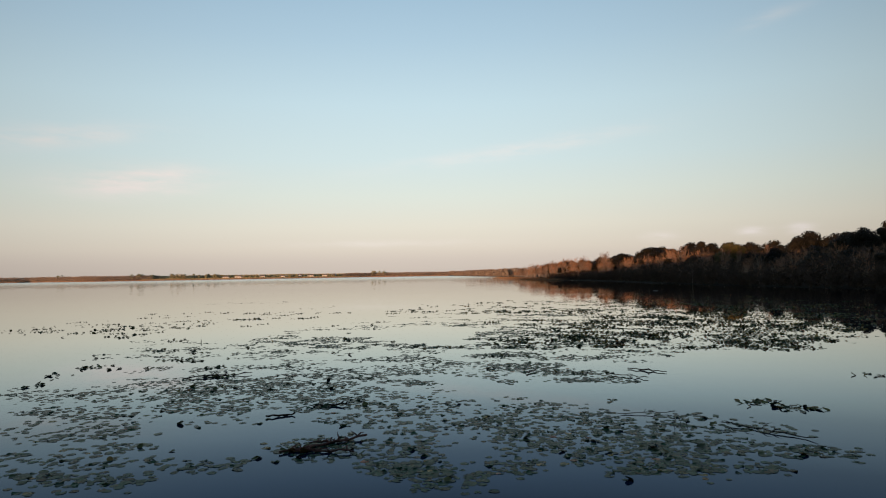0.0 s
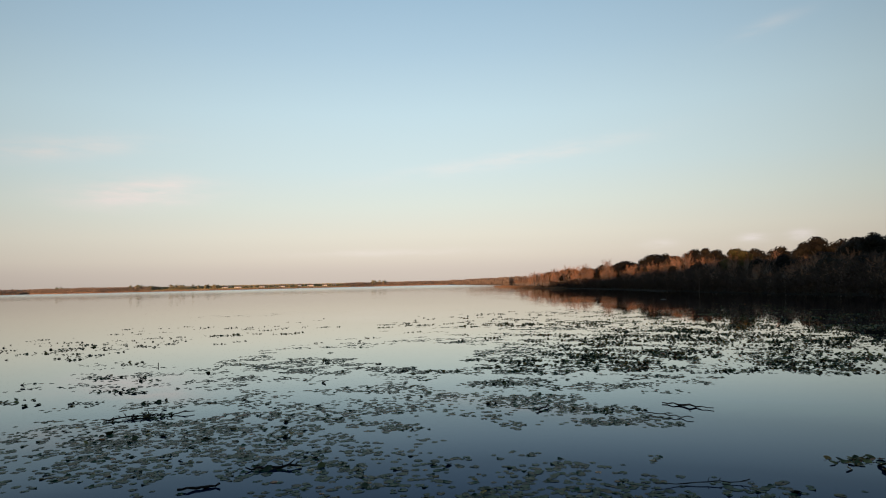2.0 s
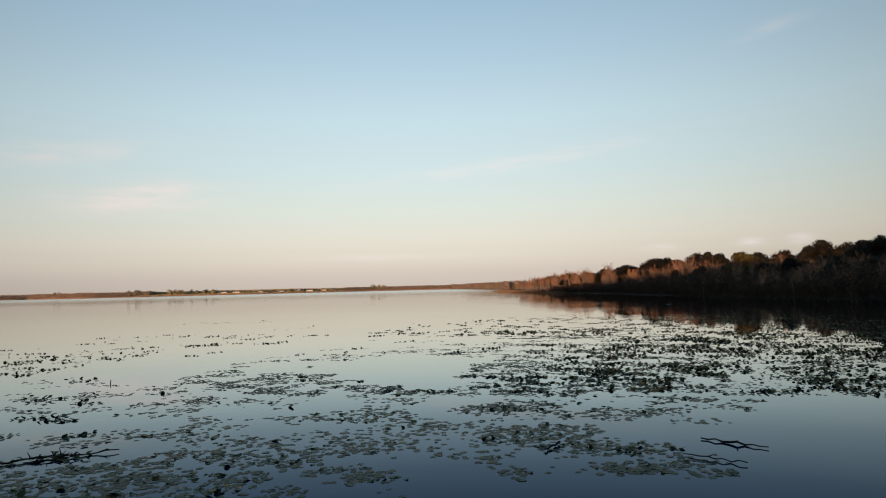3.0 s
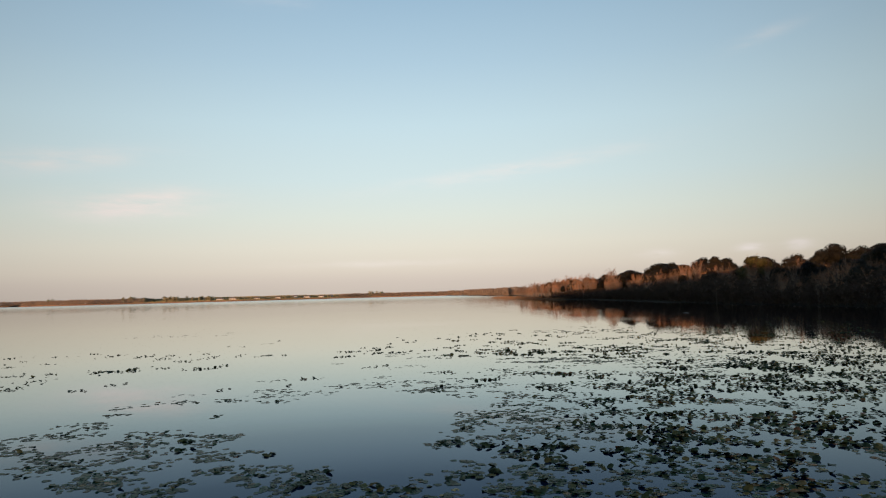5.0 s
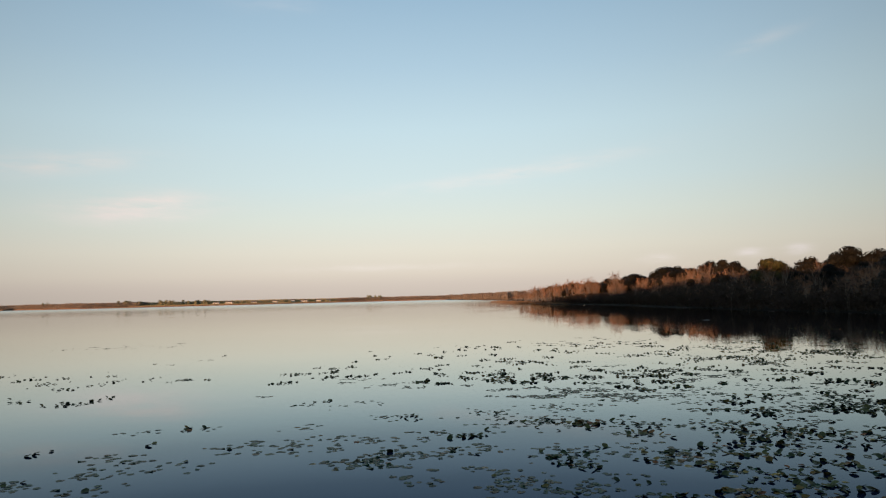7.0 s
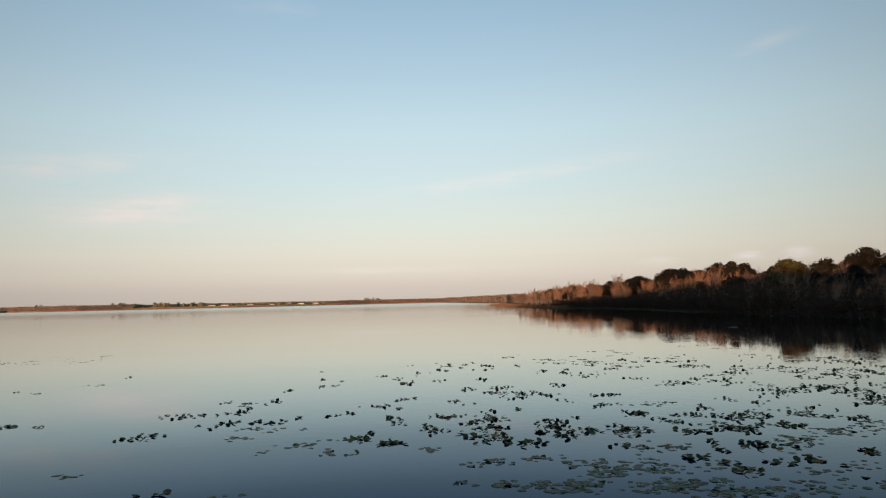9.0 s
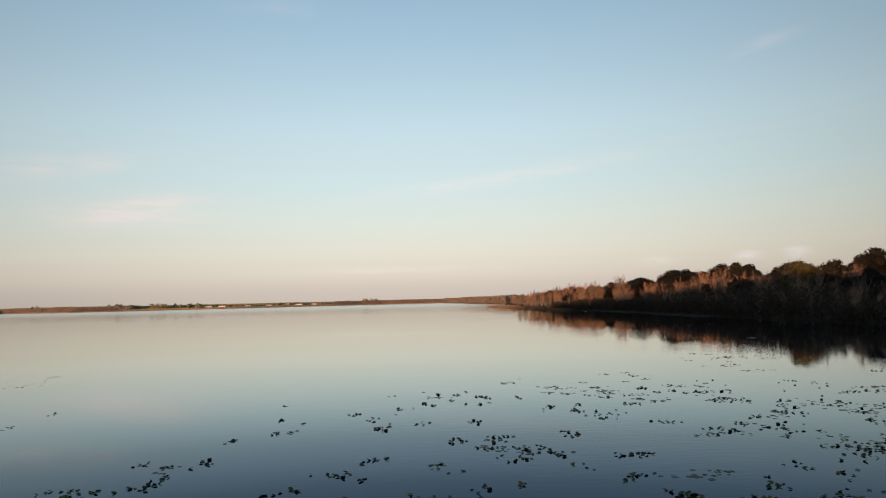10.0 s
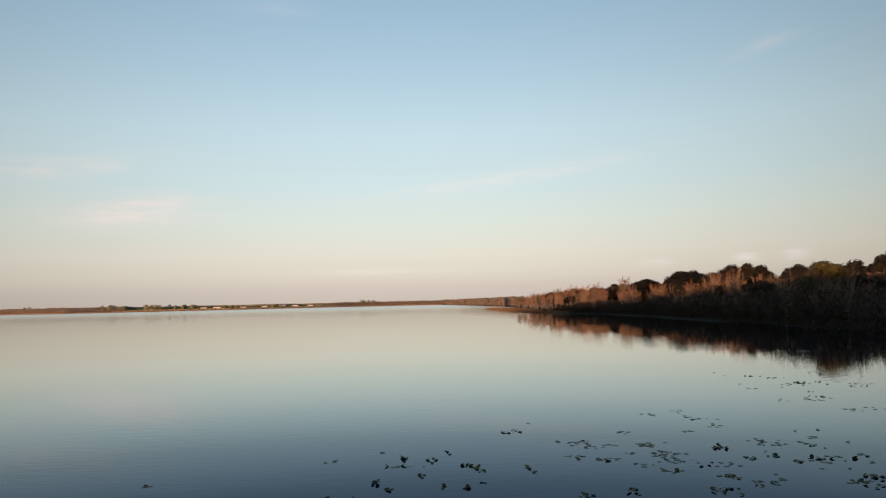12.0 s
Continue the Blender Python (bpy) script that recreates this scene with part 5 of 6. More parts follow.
patch(-15.2, 63.4, 0.33, 0.49, 5, RAISED)
patch(4.3, 63.6, 0.71, 1.66, 14, MIXED)
patch(-5.3, 63.7, 0.36, 0.33, 4, FLAT)
patch(17.1, 63.7, 1.19, 3.69, 110, RAISED)
patch(21.9, 63.9, 0.97, 1.21, 19, RAISED)
patch(24.7, 64.1, 2.97, 3.88, 46, RAISED)
patch(31.4, 64.2, 1.4, 2.67, 13, RAISED)
patch(17.1, 64.4, 0.98, 1.25, 16, RAISED)
patch(18.2, 64.5, 0.98, 1.26, 13, RAISED)
patch(3.5, 64.6, 1.47, 1.78, 28, FLAT)
patch(14.8, 64.6, 0.99, 1.26, 18, RAISED)
patch(0.3, 64.7, 0.61, 0.72, 9, FLAT)
patch(1.3, 64.7, 0.29, 0.54, 6, RAISED)
patch(21.3, 64.9, 1.3, 2.29, 4, RAISED)
patch(20.5, 65, 0.74, 4.02, 50, RAISED)
patch(-29.3, 65, 1.29, 2.24, 5, RAISED)
patch(21.4, 65.1, 2.28, 3.6, 36, RAISED)
patch(-20.1, 65.1, 2.28, 7.2, 32, RAISED)
patch(12.4, 65.2, 1, 1.31, 19, RAISED)
patch(-28.9, 65.2, 1.29, 2.26, 4, RAISED)
patch(23.7, 65.3, 1.43, 2.78, 9, RAISED)
patch(22.9, 65.3, 1.32, 2.33, 15, RAISED)
patch(28.8, 65.4, 1.43, 2.8, 5, RAISED)
patch(29.3, 65.4, 1.32, 2.34, 12, RAISED)
patch(25.7, 65.7, 1.44, 2.83, 13, MIXED)
patch(28.2, 65.7, 1.44, 2.83, 11, RAISED)
patch(21.8, 66, 1.45, 2.86, 18, RAISED)
patch(24.7, 66, 1.33, 2.4, 7, RAISED)
patch(14.8, 66.2, 1.03, 0.79, 10, FLAT)
patch(-20.8, 66.4, 1.04, 1.4, 4, RAISED)
patch(13.9, 66.5, 1.04, 1.4, 8, RAISED)
patch(-32, 66.6, 2.84, 5.81, 14, RAISED)
patch(23.4, 66.8, 1.36, 2.49, 11, RAISED)
patch(18.3, 66.8, 1.36, 2.49, 7, RAISED)
patch(20.9, 66.9, 1.36, 2.49, 10, RAISED)
patch(22.8, 67.1, 1.06, 1.45, 14, MIXED)
patch(-1.1, 67.4, 1.07, 1.07, 8, FLAT)
patch(-21.3, 67.6, 1.07, 1.48, 2, RAISED)
patch(12.8, 67.7, 1.62, 1.09, 13, FLAT)
patch(28.6, 67.7, 1.38, 2.58, 7, MIXED)
patch(-3.8, 67.9, 0.41, 0.66, 4, FLAT)
patch(9.7, 68, 0.71, 0.38, 32, FLAT)
patch(13, 68.2, 0.18, 0.35, 6, FLAT)
patch(8.4, 68.5, 0.87, 0.5, 36, FLAT)
patch(6.4, 68.5, 0.25, 0.18, 6, FLAT)
patch(-2.7, 68.6, 0.33, 0.69, 6, RAISED)
patch(-23.4, 68.6, 1.1, 1.57, 6, MIXED)
patch(6.9, 68.9, 0.51, 0.24, 18, FLAT)
patch(9.6, 68.9, 0.25, 0.19, 6, FLAT)
patch(23, 68.9, 1.11, 1.59, 9, RAISED)
patch(31.9, 68.9, 1.53, 3.2, 6, MIXED)
patch(4.9, 69, 0.25, 0.24, 8, FLAT)
patch(5.5, 69, 0.18, 0.14, 3, FLAT)
patch(4.2, 69.1, 0.15, 0.15, 3, FLAT)
patch(21.9, 69.3, 1.7, 3.36, 55, MIXED)
patch(-18.8, 69.6, 0.72, 0.98, 10, RAISED)
patch(-17.5, 69.6, 0.43, 0.97, 14, RAISED)
patch(10.4, 69.6, 0.09, 0.16, 4, RAISED)
patch(14.9, 69.7, 2.29, 1.47, 22, FLAT)
patch(10.8, 69.7, 0.29, 0.21, 9, RAISED)
patch(34.5, 69.7, 1.55, 3.29, 14, RAISED)
patch(-13.2, 69.8, 0.86, 0.74, 16, RAISED)
patch(7.5, 69.8, 0.54, 0.48, 22, FLAT)
patch(19.4, 69.9, 1.14, 1.67, 8, RAISED)
patch(28.9, 69.9, 1.56, 3.32, 15, RAISED)
patch(18.8, 70.1, 1.74, 1.5, 18, FLAT)
patch(10.7, 70.1, 0.11, 0.28, 6, RAISED)
patch(10.1, 70.1, 0.41, 0.28, 6, FLAT)
patch(26.3, 70.1, 1.45, 2.83, 14, MIXED)
patch(11.8, 70.2, 0.21, 0.22, 8, RAISED)
patch(20.5, 70.2, 1.14, 1.7, 9, RAISED)
patch(27.1, 70.2, 1.45, 2.84, 5, MIXED)
patch(8.5, 70.3, 0.83, 0.62, 32, FLAT)
patch(12.6, 70.4, 0.25, 0.4, 12, RAISED)
patch(-17.5, 70.7, 0.29, 0.78, 9, RAISED)
patch(-5.1, 70.7, 0.13, 0.12, 3, FLAT)
patch(7.1, 70.7, 0.57, 0.36, 16, FLAT)
patch(-5.6, 70.8, 0.11, 0.12, 3, FLAT)
patch(10, 70.9, 0.36, 0.24, 9, RAISED)
patch(5.1, 70.9, 0.43, 0.31, 9, FLAT)
patch(4.5, 70.9, 0.29, 0.18, 4, FLAT)
patch(-12.4, 71, 0.3, 1.06, 8, RAISED)
patch(14.4, 71, 0.22, 0.25, 9, RAISED)
patch(5.8, 71.3, 0.21, 0.19, 4, FLAT)
patch(6.4, 71.4, 0.29, 0.26, 6, FLAT)
patch(13, 71.4, 1.18, 1.8, 18, MIXED)
patch(28.8, 71.4, 1.6, 3.5, 19, RAISED)
patch(24.4, 71.6, 0.91, 2.73, 44, RAISED)
patch(-16.4, 71.6, 0.76, 1.64, 13, RAISED)
patch(11, 71.7, 0.12, 0.2, 5, RAISED)
patch(23.9, 71.7, 1.49, 3.01, 12, RAISED)
patch(16.1, 71.8, 1.19, 1.83, 8, MIXED)
patch(17.8, 71.9, 1.19, 1.84, 12, RAISED)
patch(19.9, 72, 1.5, 3.05, 7, RAISED)
patch(12.1, 72.1, 0.38, 0.63, 17, RAISED)
patch(1.2, 72.2, 0.15, 0.14, 3, FLAT)
patch(10.1, 72.3, 0.62, 0.43, 13, FLAT)
patch(9.3, 72.4, 0.39, 0.29, 9, FLAT)
patch(0.7, 72.5, 0.19, 0.36, 7, FLAT)
patch(8.6, 72.5, 0.22, 0.22, 8, RAISED)
patch(3.3, 72.6, 0.31, 0.29, 9, FLAT)
patch(11.1, 72.6, 0.11, 0.22, 4, RAISED)
patch(-1.2, 72.8, 0.13, 0.15, 3, FLAT)
patch(13.6, 73, 0.64, 0.54, 17, FLAT)
patch(33.4, 73.2, 1.94, 4.46, 50, RAISED)
patch(6.2, 73.2, 0.49, 0.39, 16, RAISED)
patch(27.4, 73.4, 1.23, 1.98, 10, RAISED)
patch(5, 73.5, 0.1, 0.32, 5, RAISED)
patch(-0.6, 73.6, 0.66, 0.24, 9, FLAT)
patch(2.2, 73.6, 0.13, 0.33, 10, RAISED)
patch(2.5, 73.7, 0.12, 0.25, 7, RAISED)
patch(15, 73.7, 0.67, 0.49, 20, FLAT)
patch(-0.1, 73.8, 0.2, 0.17, 4, FLAT)
patch(7.4, 73.8, 0.23, 0.33, 8, RAISED)
patch(16.4, 73.9, 0.67, 0.67, 17, FLAT)
patch(25.8, 73.9, 1.25, 2.02, 21, RAISED)
patch(5.6, 74, 0.12, 0.85, 22, BROWN)
patch(0.4, 74.2, 0.24, 0.17, 3, FLAT)
patch(11.3, 74.2, 0.43, 0.34, 12, RAISED)
patch(1.1, 74.3, 0.15, 0.35, 9, RAISED)
patch(1.4, 74.3, 0.12, 0.35, 7, RAISED)
patch(13, 74.4, 0.52, 0.62, 14, RAISED)
patch(27.4, 74.5, 1.69, 3.88, 16, RAISED)
patch(4.5, 74.6, 0.43, 0.36, 16, BROWN)
patch(8.1, 74.6, 0.17, 0.54, 8, RAISED)
patch(6.7, 74.7, 0.21, 0.27, 6, RAISED)
patch(-16.5, 74.8, 0.49, 0.96, 5, RAISED)
patch(-26.4, 74.8, 1.27, 2.1, 3, MIXED)
patch(-25.4, 74.8, 1.27, 2.1, 5, MIXED)
patch(9.4, 74.9, 0.7, 1.01, 44, MIXED)
patch(12.3, 74.9, 0.53, 0.83, 24, RAISED)
patch(14.4, 74.9, 0.53, 0.65, 24, RAISED)
patch(-2.3, 75, 0.53, 0.28, 9, FLAT)
patch(-29, 75, 1.28, 2.12, 8, RAISED)
patch(1.6, 75.1, 0.12, 0.19, 4, RAISED)
patch(7.5, 75.1, 0.53, 0.85, 30, RAISED)
patch(22.5, 75.1, 1.28, 2.13, 12, RAISED)
patch(-6, 75.3, 0.14, 0.29, 5, RAISED)
patch(-5.5, 75.6, 0.27, 0.49, 15, RAISED)
patch(3.5, 75.6, 0.22, 0.49, 12, BROWN)
patch(5.4, 75.6, 0.36, 0.2, 11, RAISED)
patch(16.9, 75.8, 0.55, 0.6, 14, RAISED)
patch(38.1, 76, 2.04, 4.9, 60, RAISED)
patch(10.8, 76.1, 0.56, 0.41, 12, RAISED)
patch(-2.4, 76.2, 0.47, 0.42, 9, FLAT)
patch(-0.7, 76.2, 0.15, 0.21, 3, FLAT)
patch(3.3, 76.3, 0.11, 0.32, 4, RAISED)
patch(7.3, 76.3, 0.47, 0.31, 9, RAISED)
patch(13.3, 76.3, 0.38, 0.74, 17, RAISED)
patch(24.3, 76.4, 1.32, 2.25, 6, RAISED)
patch(4.6, 76.5, 0.23, 0.21, 5, BROWN)
patch(16.2, 76.5, 0.76, 0.74, 24, MIXED)
patch(14.2, 76.7, 0.57, 0.98, 30, RAISED)
patch(19.6, 76.7, 1.33, 2.28, 11, RAISED)
patch(-3.8, 76.8, 0.12, 0.22, 4, RAISED)
patch(17.1, 76.8, 1.33, 2.29, 7, RAISED)
patch(-15.2, 76.9, 0.52, 1.43, 5, RAISED)
patch(-11.5, 76.9, 0.69, 1.07, 6, RAISED)
patch(26.1, 76.9, 1.76, 4.2, 9, RAISED)
patch(8.2, 77, 0.16, 0.22, 6, RAISED)
patch(5.5, 77.1, 0.49, 0.45, 26, RAISED)
patch(11.9, 77.1, 0.58, 0.34, 16, RAISED)
patch(2.4, 77.3, 0.14, 0.34, 5, RAISED)
patch(10.6, 77.3, 0.39, 0.57, 15, RAISED)
patch(-4.4, 77.4, 0.08, 0.23, 2, RAISED)
patch(-2.1, 77.4, 0.16, 0.23, 7, RAISED)
patch(33.6, 77.6, 3.87, 5.84, 26, FLAT)
patch(-18.3, 77.6, 0.88, 1.85, 12, RAISED)
patch(-10.2, 77.7, 0.24, 0.24, 3, RAISED)
patch(1.9, 77.7, 0.16, 0.71, 10, RAISED)
patch(-3.4, 77.8, 0.26, 0.48, 17, RAISED)
patch(-2.6, 77.8, 0.1, 0.36, 5, RAISED)
patch(-11.2, 77.9, 0.3, 0.36, 8, MIXED)
patch(-1.8, 77.9, 0.08, 0.12, 2, RAISED)
patch(36, 78.1, 1.79, 4.37, 15, RAISED)
patch(-1.3, 78.2, 0.1, 0.25, 4, RAISED)
patch(-29.4, 78.2, 1.37, 2.43, 2, RAISED)
patch(3.7, 78.3, 0.16, 0.74, 7, RAISED)
patch(-15, 78.4, 0.54, 1.15, 5, RAISED)
patch(28.4, 78.5, 1.38, 2.46, 5, RAISED)
patch(38.6, 78.6, 1.8, 4.43, 18, RAISED)
patch(-13.3, 78.7, 0.36, 1.17, 4, RAISED)
patch(13.2, 78.7, 0.25, 0.64, 8, RAISED)
patch(0.1, 78.8, 0.08, 0.13, 2, RAISED)
patch(-0.3, 78.9, 0.08, 0.39, 3, RAISED)
patch(5.6, 78.9, 0.15, 0.39, 4, RAISED)
patch(6.6, 79.1, 0.11, 0.26, 3, RAISED)
patch(-5.5, 79.2, 0.17, 0.4, 7, RAISED)
patch(0.6, 79.2, 0.13, 0.27, 3, RAISED)
patch(9.7, 79.3, 0.43, 0.54, 7, RAISED)
patch(-6.5, 79.4, 0.13, 0.27, 3, RAISED)
patch(-5, 79.5, 0.13, 0.27, 3, RAISED)
patch(15.7, 79.5, 1.41, 2.56, 12, RAISED)
patch(-6, 79.6, 0.43, 0.27, 6, RAISED)
patch(11.9, 79.6, 0.86, 0.55, 13, FLAT)
patch(-4.3, 79.7, 0.11, 0.28, 4, RAISED)
patch(20.1, 79.7, 0.65, 2.22, 48, RAISED)
patch(29.8, 79.8, 0.93, 2.45, 20, RAISED)
patch(-20.8, 79.9, 1.11, 1.64, 10, RAISED)
patch(29, 80, 1.49, 2.48, 18, FLAT)
patch(-3.7, 80, 0.26, 0.71, 15, RAISED)
patch(2.1, 80.2, 0.13, 0.43, 5, RAISED)
patch(35.7, 80.2, 1.85, 4.66, 9, RAISED)
patch(20.9, 80.3, 2.25, 4.6, 66, RAISED)
patch(1.4, 80.3, 0.33, 0.44, 8, RAISED)
patch(4.9, 80.3, 0.18, 0.29, 3, RAISED)
patch(-23.8, 80.6, 0.94, 2.96, 13, RAISED)
patch(-27.7, 80.6, 1.44, 2.67, 4, MIXED)
patch(27.1, 80.7, 1.13, 3.4, 30, RAISED)
patch(8.5, 80.9, 0.27, 0.3, 6, RAISED)
patch(-18, 81, 1.14, 3.01, 12, RAISED)
patch(4.3, 81.6, 0.32, 0.8, 7, MIXED)
patch(-31.4, 81.8, 1.47, 2.81, 6, RAISED)
patch(10, 81.9, 0.19, 0.33, 4, RAISED)
patch(-26.3, 82, 0.47, 1.35, 5, RAISED)
patch(6.6, 82, 0.59, 0.49, 9, RAISED)
patch(10.7, 82.1, 0.35, 0.66, 8, RAISED)
patch(32.2, 82.1, 1.48, 2.84, 16, RAISED)
patch(-4.1, 82.2, 0.47, 0.5, 9, MIXED)
patch(19.8, 82.2, 1.42, 1.5, 48, RAISED)
patch(2.2, 82.3, 0.36, 0.5, 6, RAISED)
patch(-3.3, 82.4, 0.19, 0.51, 6, RAISED)
patch(17.9, 82.6, 1.2, 1.37, 34, RAISED)
patch(8.3, 82.6, 0.6, 0.85, 12, RAISED)
patch(25.9, 82.7, 1.58, 4.16, 56, RAISED)
patch(2.6, 82.7, 0.19, 0.52, 6, RAISED)
patch(-5, 82.8, 0.29, 0.35, 5, RAISED)
patch(7.3, 83.2, 0.49, 0.72, 22, RAISED)
patch(22.1, 83.3, 1.51, 2.97, 19, RAISED)
patch(35.7, 83.7, 1.95, 5.16, 11, RAISED)
patch(29.4, 83.8, 1.95, 5.19, 19, MIXED)
patch(32, 84.2, 1.96, 5.24, 6, RAISED)
patch(28.2, 84.4, 1.54, 3.08, 21, RAISED)
patch(25.6, 84.7, 1.55, 3.13, 12, RAISED)
patch(16.6, 84.8, 1.55, 1.39, 16, FLAT)
patch(5, 85, 0.52, 0.6, 9, RAISED)
patch(6.4, 85.1, 0.39, 0.61, 14, RAISED)
patch(14.7, 85.2, 0.78, 0.61, 12, MIXED)
patch(9.1, 85.8, 0.16, 1.06, 8, RAISED)
patch(-3.2, 85.9, 0.16, 0.42, 4, RAISED)
patch(17.4, 86.2, 1.59, 3.3, 15, RAISED)
patch(22.1, 86.8, 1.61, 3.36, 6, RAISED)
patch(-1.9, 86.9, 0.28, 0.68, 8, RAISED)
patch(22.3, 87.1, 1.66, 1.6, 30, RAISED)
patch(-15.7, 87.5, 0.39, 0.47, 3, FLAT)
patch(2.3, 87.6, 0.28, 1.18, 10, BROWN)
patch(13.6, 87.7, 0.56, 0.47, 8, RAISED)
patch(25.2, 87.7, 0.85, 2.37, 36, RAISED)
patch(-17, 88.2, 0.11, 0.49, 2, RAISED)
patch(3.7, 88.5, 0.23, 0.74, 4, RAISED)
patch(18.9, 88.6, 0.64, 0.75, 14, RAISED)
patch(5.9, 88.8, 0.23, 0.76, 5, RAISED)
patch(-1.2, 89.5, 0.21, 0.53, 4, RAISED)
patch(22.3, 89.8, 1.8, 1.87, 34, MIXED)
patch(-2.3, 90, 0.08, 0.54, 3, RAISED)
patch(-14, 90.1, 0.36, 0.81, 4, FLAT)
patch(11.9, 90.1, 0.76, 1.09, 12, RAISED)
patch(1.4, 90.2, 0.24, 0.82, 4, RAISED)
patch(37.7, 90.9, 1.73, 3.87, 15, RAISED)
patch(10.6, 91, 0.31, 1.14, 13, RAISED)
patch(0.5, 91.3, 0.28, 0.58, 5, RAISED)
patch(9.3, 91.3, 0.22, 0.58, 3, RAISED)
patch(2.5, 91.4, 0.25, 0.87, 4, RAISED)
patch(21.6, 91.5, 1.88, 1.46, 22, MIXED)
patch(31.1, 91.7, 1.75, 3.96, 22, MIXED)
patch(18.5, 92.2, 0.48, 0.61, 9, RAISED)
patch(13.6, 92.3, 0.32, 0.34, 8, RAISED)
patch(9.7, 92.3, 0.16, 0.22, 7, RAISED)
patch(36.2, 92.3, 1.77, 4.04, 16, RAISED)
patch(11, 92.7, 0.1, 0.23, 5, RAISED)
patch(27.5, 93, 1.79, 4.13, 12, RAISED)
patch(14.9, 93.1, 0.36, 0.3, 7, MIXED)
patch(4.2, 93.3, 0.1, 0.12, 3, RAISED)
patch(6.4, 93.3, 0.08, 0.12, 3, RAISED)
patch(18.1, 93.3, 0.3, 0.19, 7, RAISED)
patch(17.9, 93.4, 0.66, 0.97, 12, MIXED)
patch(5.7, 93.5, 0.1, 0.19, 3, RAISED)
patch(26.9, 93.6, 1.32, 2.6, 44, RAISED)
patch(-14.1, 93.8, 0.13, 0.66, 2, RAISED)
patch(6.9, 93.8, 0.08, 0.12, 2, RAISED)
patch(14.2, 93.8, 0.26, 0.26, 6, MIXED)
patch(3.7, 94, 0.08, 0.13, 3, RAISED)
patch(-3.1, 94.3, 0.1, 0.12, 2, FLAT)
patch(12.6, 94.6, 0.35, 0.28, 4, FLAT)
patch(5.1, 94.8, 0.09, 0.14, 3, RAISED)
patch(30.5, 95.1, 1.84, 4.41, 10, RAISED)
patch(7.1, 95.2, 0.11, 0.15, 3, RAISED)
patch(18, 95.2, 0.73, 0.37, 16, MIXED)
patch(8.4, 95.4, 0.08, 0.3, 4, RAISED)
patch(12.2, 95.4, 0.26, 0.23, 4, FLAT)
patch(6.7, 95.6, 0.22, 0.23, 8, RAISED)
patch(17.8, 95.8, 0.09, 0.16, 3, RAISED)
patch(15.7, 95.9, 0.09, 0.24, 4, RAISED)
patch(4.6, 96, 0.45, 0.16, 7, MIXED)
patch(13.5, 96, 0.38, 0.4, 9, FLAT)
patch(11.1, 96.2, 0.15, 0.41, 6, RAISED)
patch(11.5, 96.3, 0.1, 0.16, 2, FLAT)
patch(16.7, 96.5, 0.1, 0.33, 4, RAISED)
patch(5.4, 96.7, 0.14, 0.34, 6, RAISED)
patch(20.5, 96.7, 1.89, 4.64, 6, RAISED)
patch(10.3, 96.8, 0.27, 0.17, 5, MIXED)
patch(2, 96.9, 0.16, 0.17, 3, FLAT)
patch(13.1, 96.9, 0.59, 0.43, 14, FLAT)
patch(4.5, 97, 0.12, 0.35, 5, RAISED)
patch(12.3, 97, 0.18, 0.17, 3, FLAT)
patch(23.5, 97.2, 1.9, 4.7, 17, RAISED)
patch(15.5, 97.6, 0.18, 0.46, 10, RAISED)
patch(18.6, 97.6, 0.32, 0.28, 4, FLAT)
patch(6.1, 97.7, 0.16, 0.18, 3, RAISED)
patch(17.4, 98, 0.51, 0.47, 13, FLAT)
patch(3.7, 98.1, 0.12, 0.12, 2, FLAT)
patch(41.1, 98.1, 1.93, 4.83, 16, RAISED)
patch(36.6, 98.3, 6.28, 8.98, 50, FLAT)
patch(11.9, 98.4, 0.25, 0.2, 3, FLAT)
patch(13.1, 98.4, 0.5, 0.39, 10, FLAT)
patch(11, 98.5, 0.17, 0.3, 5, FLAT)
patch(10.5, 98.9, 0.51, 0.41, 7, FLAT)
patch(19.5, 98.9, 0.21, 0.2, 3, FLAT)
patch(15.4, 100.7, 0.23, 0.23, 4, FLAT)
patch(12.9, 100.7, 0.32, 0.35, 4, FLAT)
patch(8.2, 101.2, 0.09, 0.12, 2, RAISED)
patch(8.9, 101.3, 0.08, 0.12, 2, RAISED)
patch(8.6, 101.4, 0.09, 0.12, 2, RAISED)
patch(17, 101.7, 0.19, 0.5, 5, FLAT)
patch(31.1, 101.9, 2.03, 5.37, 8, RAISED)
patch(42.5, 103, 2.07, 5.54, 10, RAISED)
patch(9.5, 103.1, 0.12, 0.14, 1, FLAT)
patch(16.8, 103.8, 0.35, 0.57, 5, FLAT)
patch(25.3, 104.5, 0.36, 0.3, 4, FLAT)
patch(15.2, 104.6, 0.36, 0.3, 4, FLAT)
patch(24.5, 105, 0.42, 0.47, 6, FLAT)
patch(16.8, 105.3, 0.32, 0.32, 3, FLAT)
patch(-32.3, 106.3, 1.47, 2.07, 5, FLAT)
patch(41.1, 106.5, 2.17, 6.08, 16, RAISED)
patch(-28.7, 107.5, 3.6, 4.29, 16, FLAT)
patch(-25.7, 107.6, 4.02, 4.15, 26, FLAT)
patch(23.1, 107.7, 0.17, 0.55, 3, FLAT)
patch(35.7, 107.7, 2.2, 6.26, 6, RAISED)
patch(24.9, 108, 0.69, 0.56, 7, FLAT)
patch(23.4, 112.2, 0.39, 0.47, 3, FLAT)
patch(30.3, 113, 0.66, 0.73, 5, FLAT)
patch(28.8, 113.8, 1.68, 0.76, 12, MIXED)
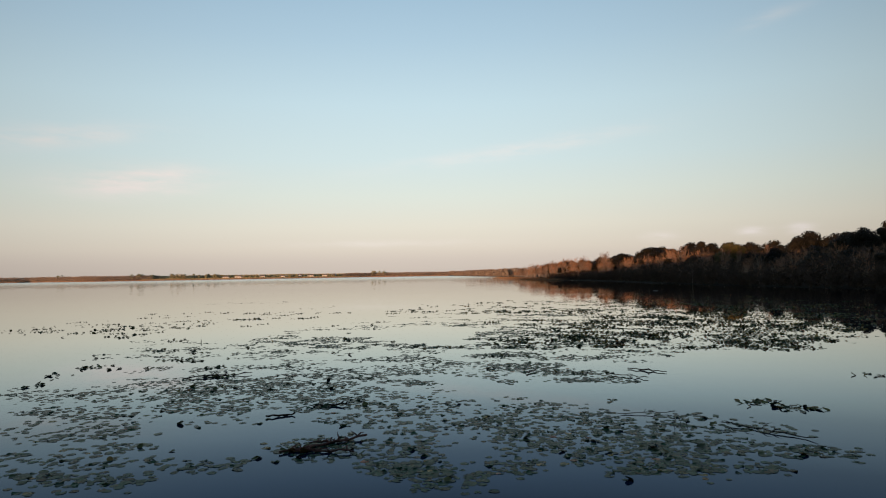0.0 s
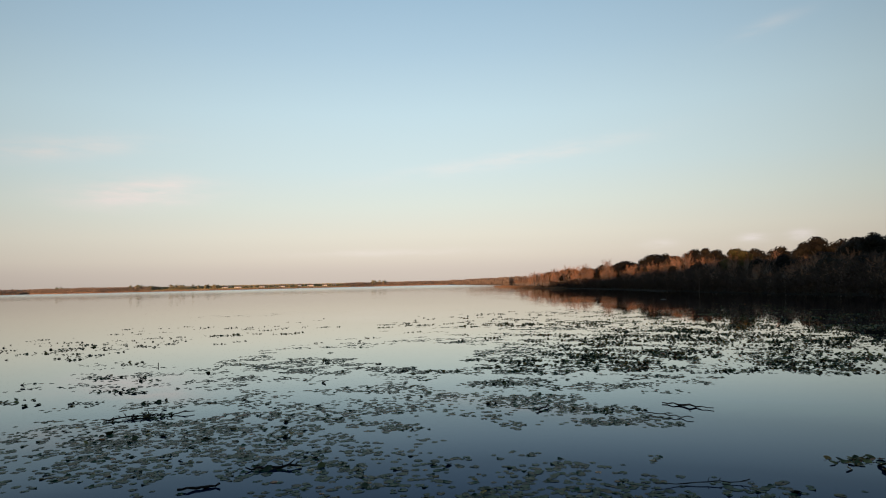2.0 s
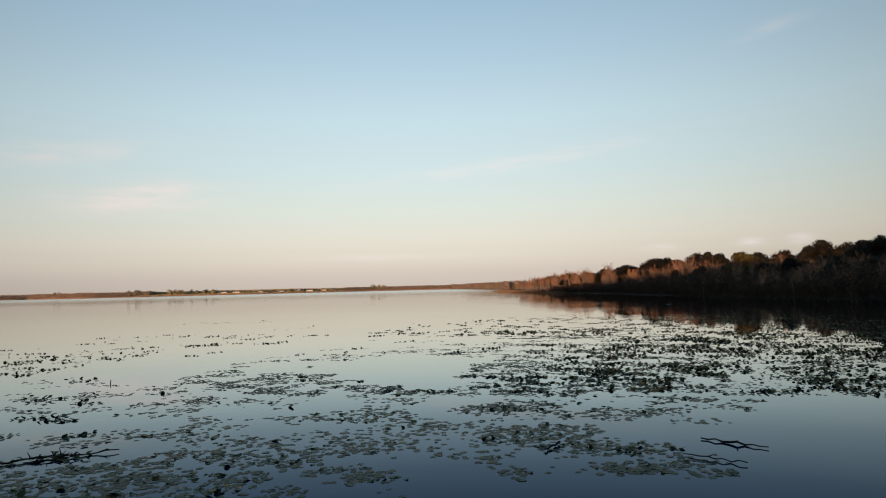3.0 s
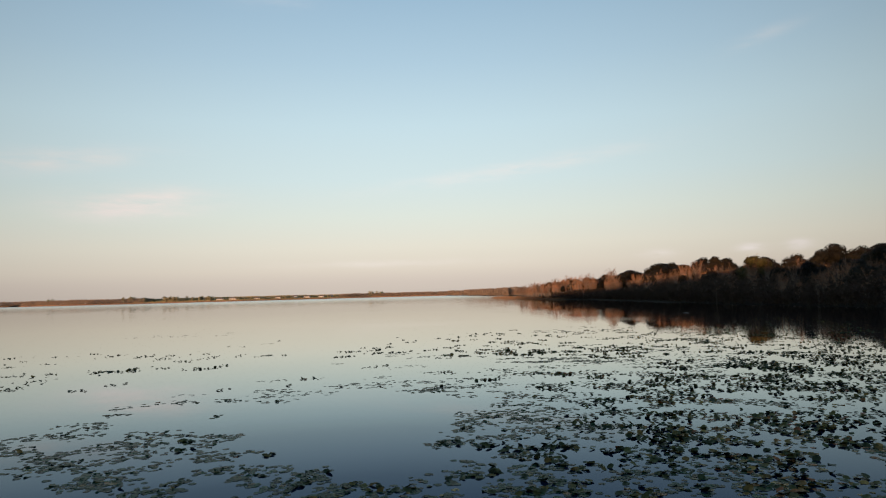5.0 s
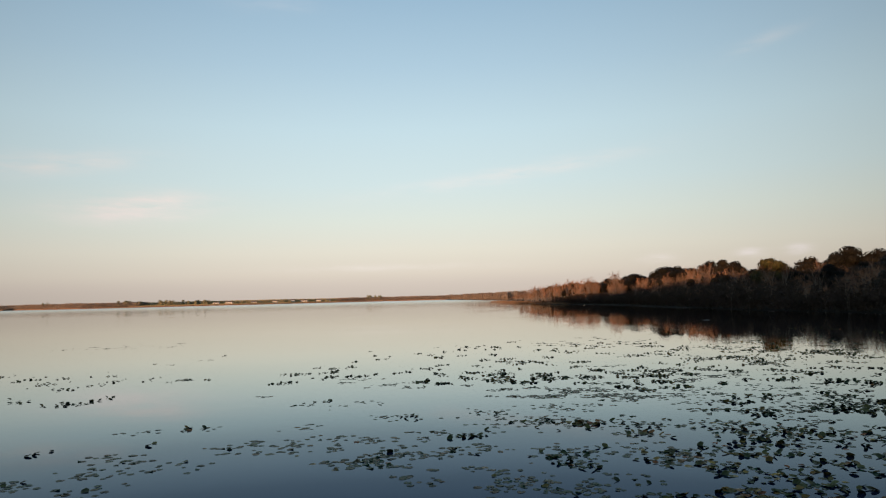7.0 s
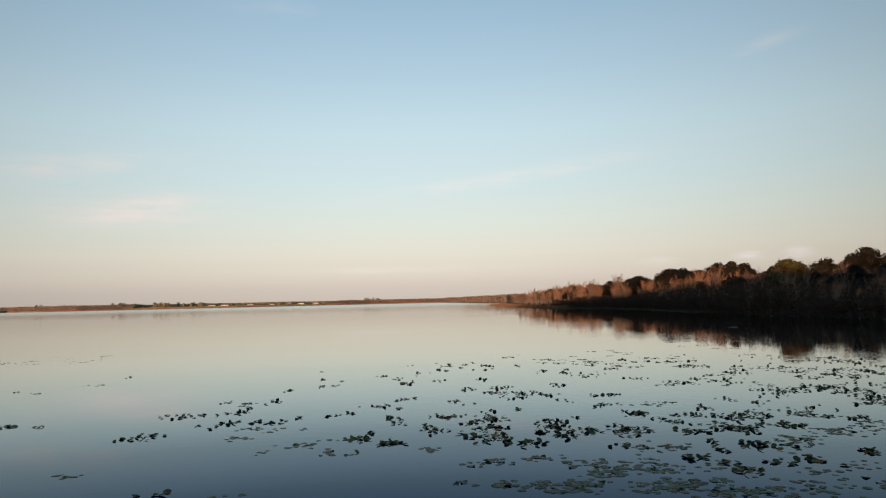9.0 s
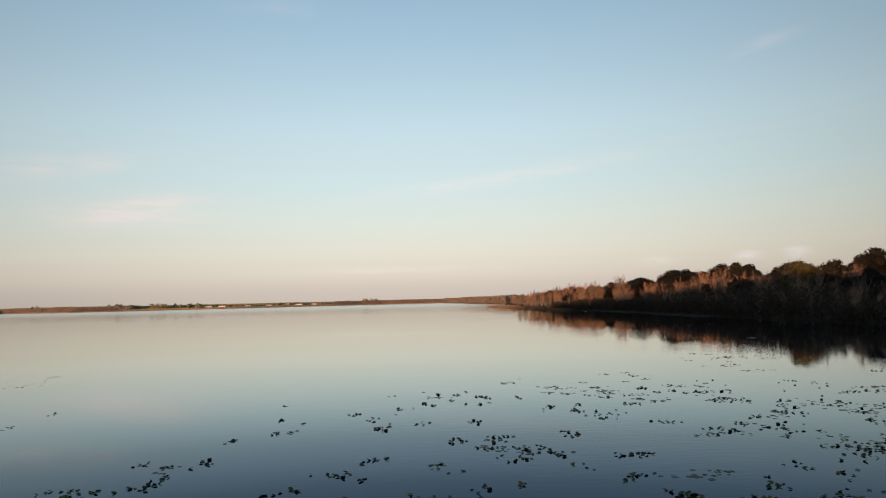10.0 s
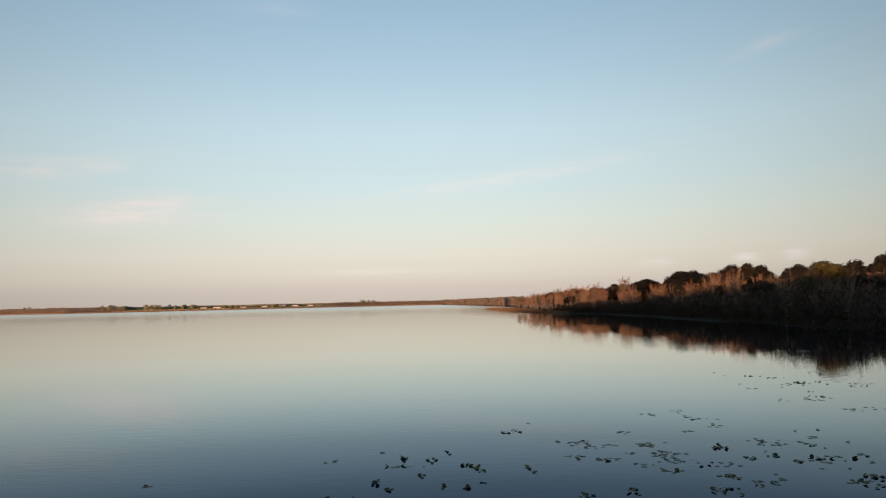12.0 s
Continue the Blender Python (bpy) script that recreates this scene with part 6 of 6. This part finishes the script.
patch(29.6, 114.2, 2.38, 7.36, 14, RAISED)
patch(26.1, 115, 2.41, 7.5, 11, RAISED)
patch(27.3, 116.8, 0.5, 0.88, 5, FLAT)
patch(24.7, 118.4, 0.37, 0.31, 2, FLAT)
patch(32.4, 123.5, 0.5, 0.78, 3, FLAT)

# looser drifts of leaves between them
drift_rng = random.Random(90)


def drift(a, b, c, d, patches, most, shares):
    """Small patches strewn over the four-sided stretch of water between the corners a, b, c and d."""
    r = drift_rng
    for _ in range(patches):
        u, v = r.random(), r.random()
        p = Vector(a).lerp(Vector(b), u).lerp(Vector(d).lerp(Vector(c), u), v)
        patch(p.x, p.y, r.uniform(0.4, 1.1), r.uniform(0.2, 0.55), r.randrange(3, most), r.choice(shares))


drift((30, 95), (48, 85), (26, 48), (18, 62), 60, 22, (RAISED, MIXED))
drift((20, 60), (26, 52), (15.5, 40.5), (11, 41.5), 45, 22, (MIXED, RAISED, FLAT))
drift((15, 46), (31, 46), (31, 66), (15, 66), 40, 20, (RAISED, MIXED, MIXED))
drift((-24.4, 53), (-16.7, 51.5), (-11.2, 39.2), (-16, 39.9), 16, 8, (RAISED, FLAT, MIXED))
drift((-20.9, 51.1), (-10.5, 49.1), (-8.1, 41.1), (-15.8, 42.3), 16, 9, (FLAT,))
drift((0.6, 46), (11.5, 43.9), (9.1, 38.5), (0.3, 39.9), 40, 18, (FLAT, FLAT, MIXED))
drift((-8, 32.6), (-3.7, 32.2), (-3.2, 29.4), (-6.7, 29.7), 10, 14, (FLAT,))
drift((-14.6, 37.7), (-9, 37), (-6.1, 29.7), (-9.7, 30), 22, 14, (FLAT,))
drift((-11.8, 32.4), (-2.7, 31.4), (-2.4, 25.7), (-9, 26.3), 30, 14, (FLAT,))
drift((-16.5, 32.9), (-11.4, 32.3), (-6.9, 21.9), (-9.6, 22.1), 28, 16, (FLAT,))
drift((5.1, 70.9), (19.6, 68.1), (16.4, 63.3), (4.5, 65.2), 30, 12, (FLAT,))
drift((0.8, 61), (7.8, 60.1), (6.3, 55.3), (1.1, 55.9), 12, 14, (FLAT, FLAT, MIXED))
drift((18.9, 80.2), (26.3, 78.2), (14.7, 60.7), (10.6, 61.3), 30, 14, (MIXED, RAISED, FLAT))
drift((10.8, 105), (36.8, 94), (24.6, 75.6), (7.3, 80), 16, 8, (RAISED, MIXED, FLAT))
for x, y, wide in ((6.5, 62.8, 0.5), (8.1, 61.2, 0.4), (7.9, 57.3, 0.6), (8.2, 55.1, 0.5), (8.6, 54.1, 0.4), (9.4, 49.7, 0.25), (4.0, 77.7, 0.3), (5.4, 75.5, 0.5), (5.7, 77.4, 0.4), (6.1, 83.7, 0.5)):
    patch(x, y, wide, wide * 0.7, 11, BROWN)      # dying leaves
patch(-9.6, 35.0, 0.7, 0.4, 34, RAISED)
patch(-3.9, 24.2, 0.6, 0.4, 40, BROWN)
field = mesh_of("lily_field", FIELD.v, FIELD.f, PAD_FIELD)
field.materials.append(RAISED_FIELD)
field.materials.append(BROWN_FIELD)
field.polygons.foreach_set("material_index", FIELD_SLOTS)
tagged(new("lily_field", field), "scattered lily pads and upright pond lily leaves", "water plants", kind="stuff")
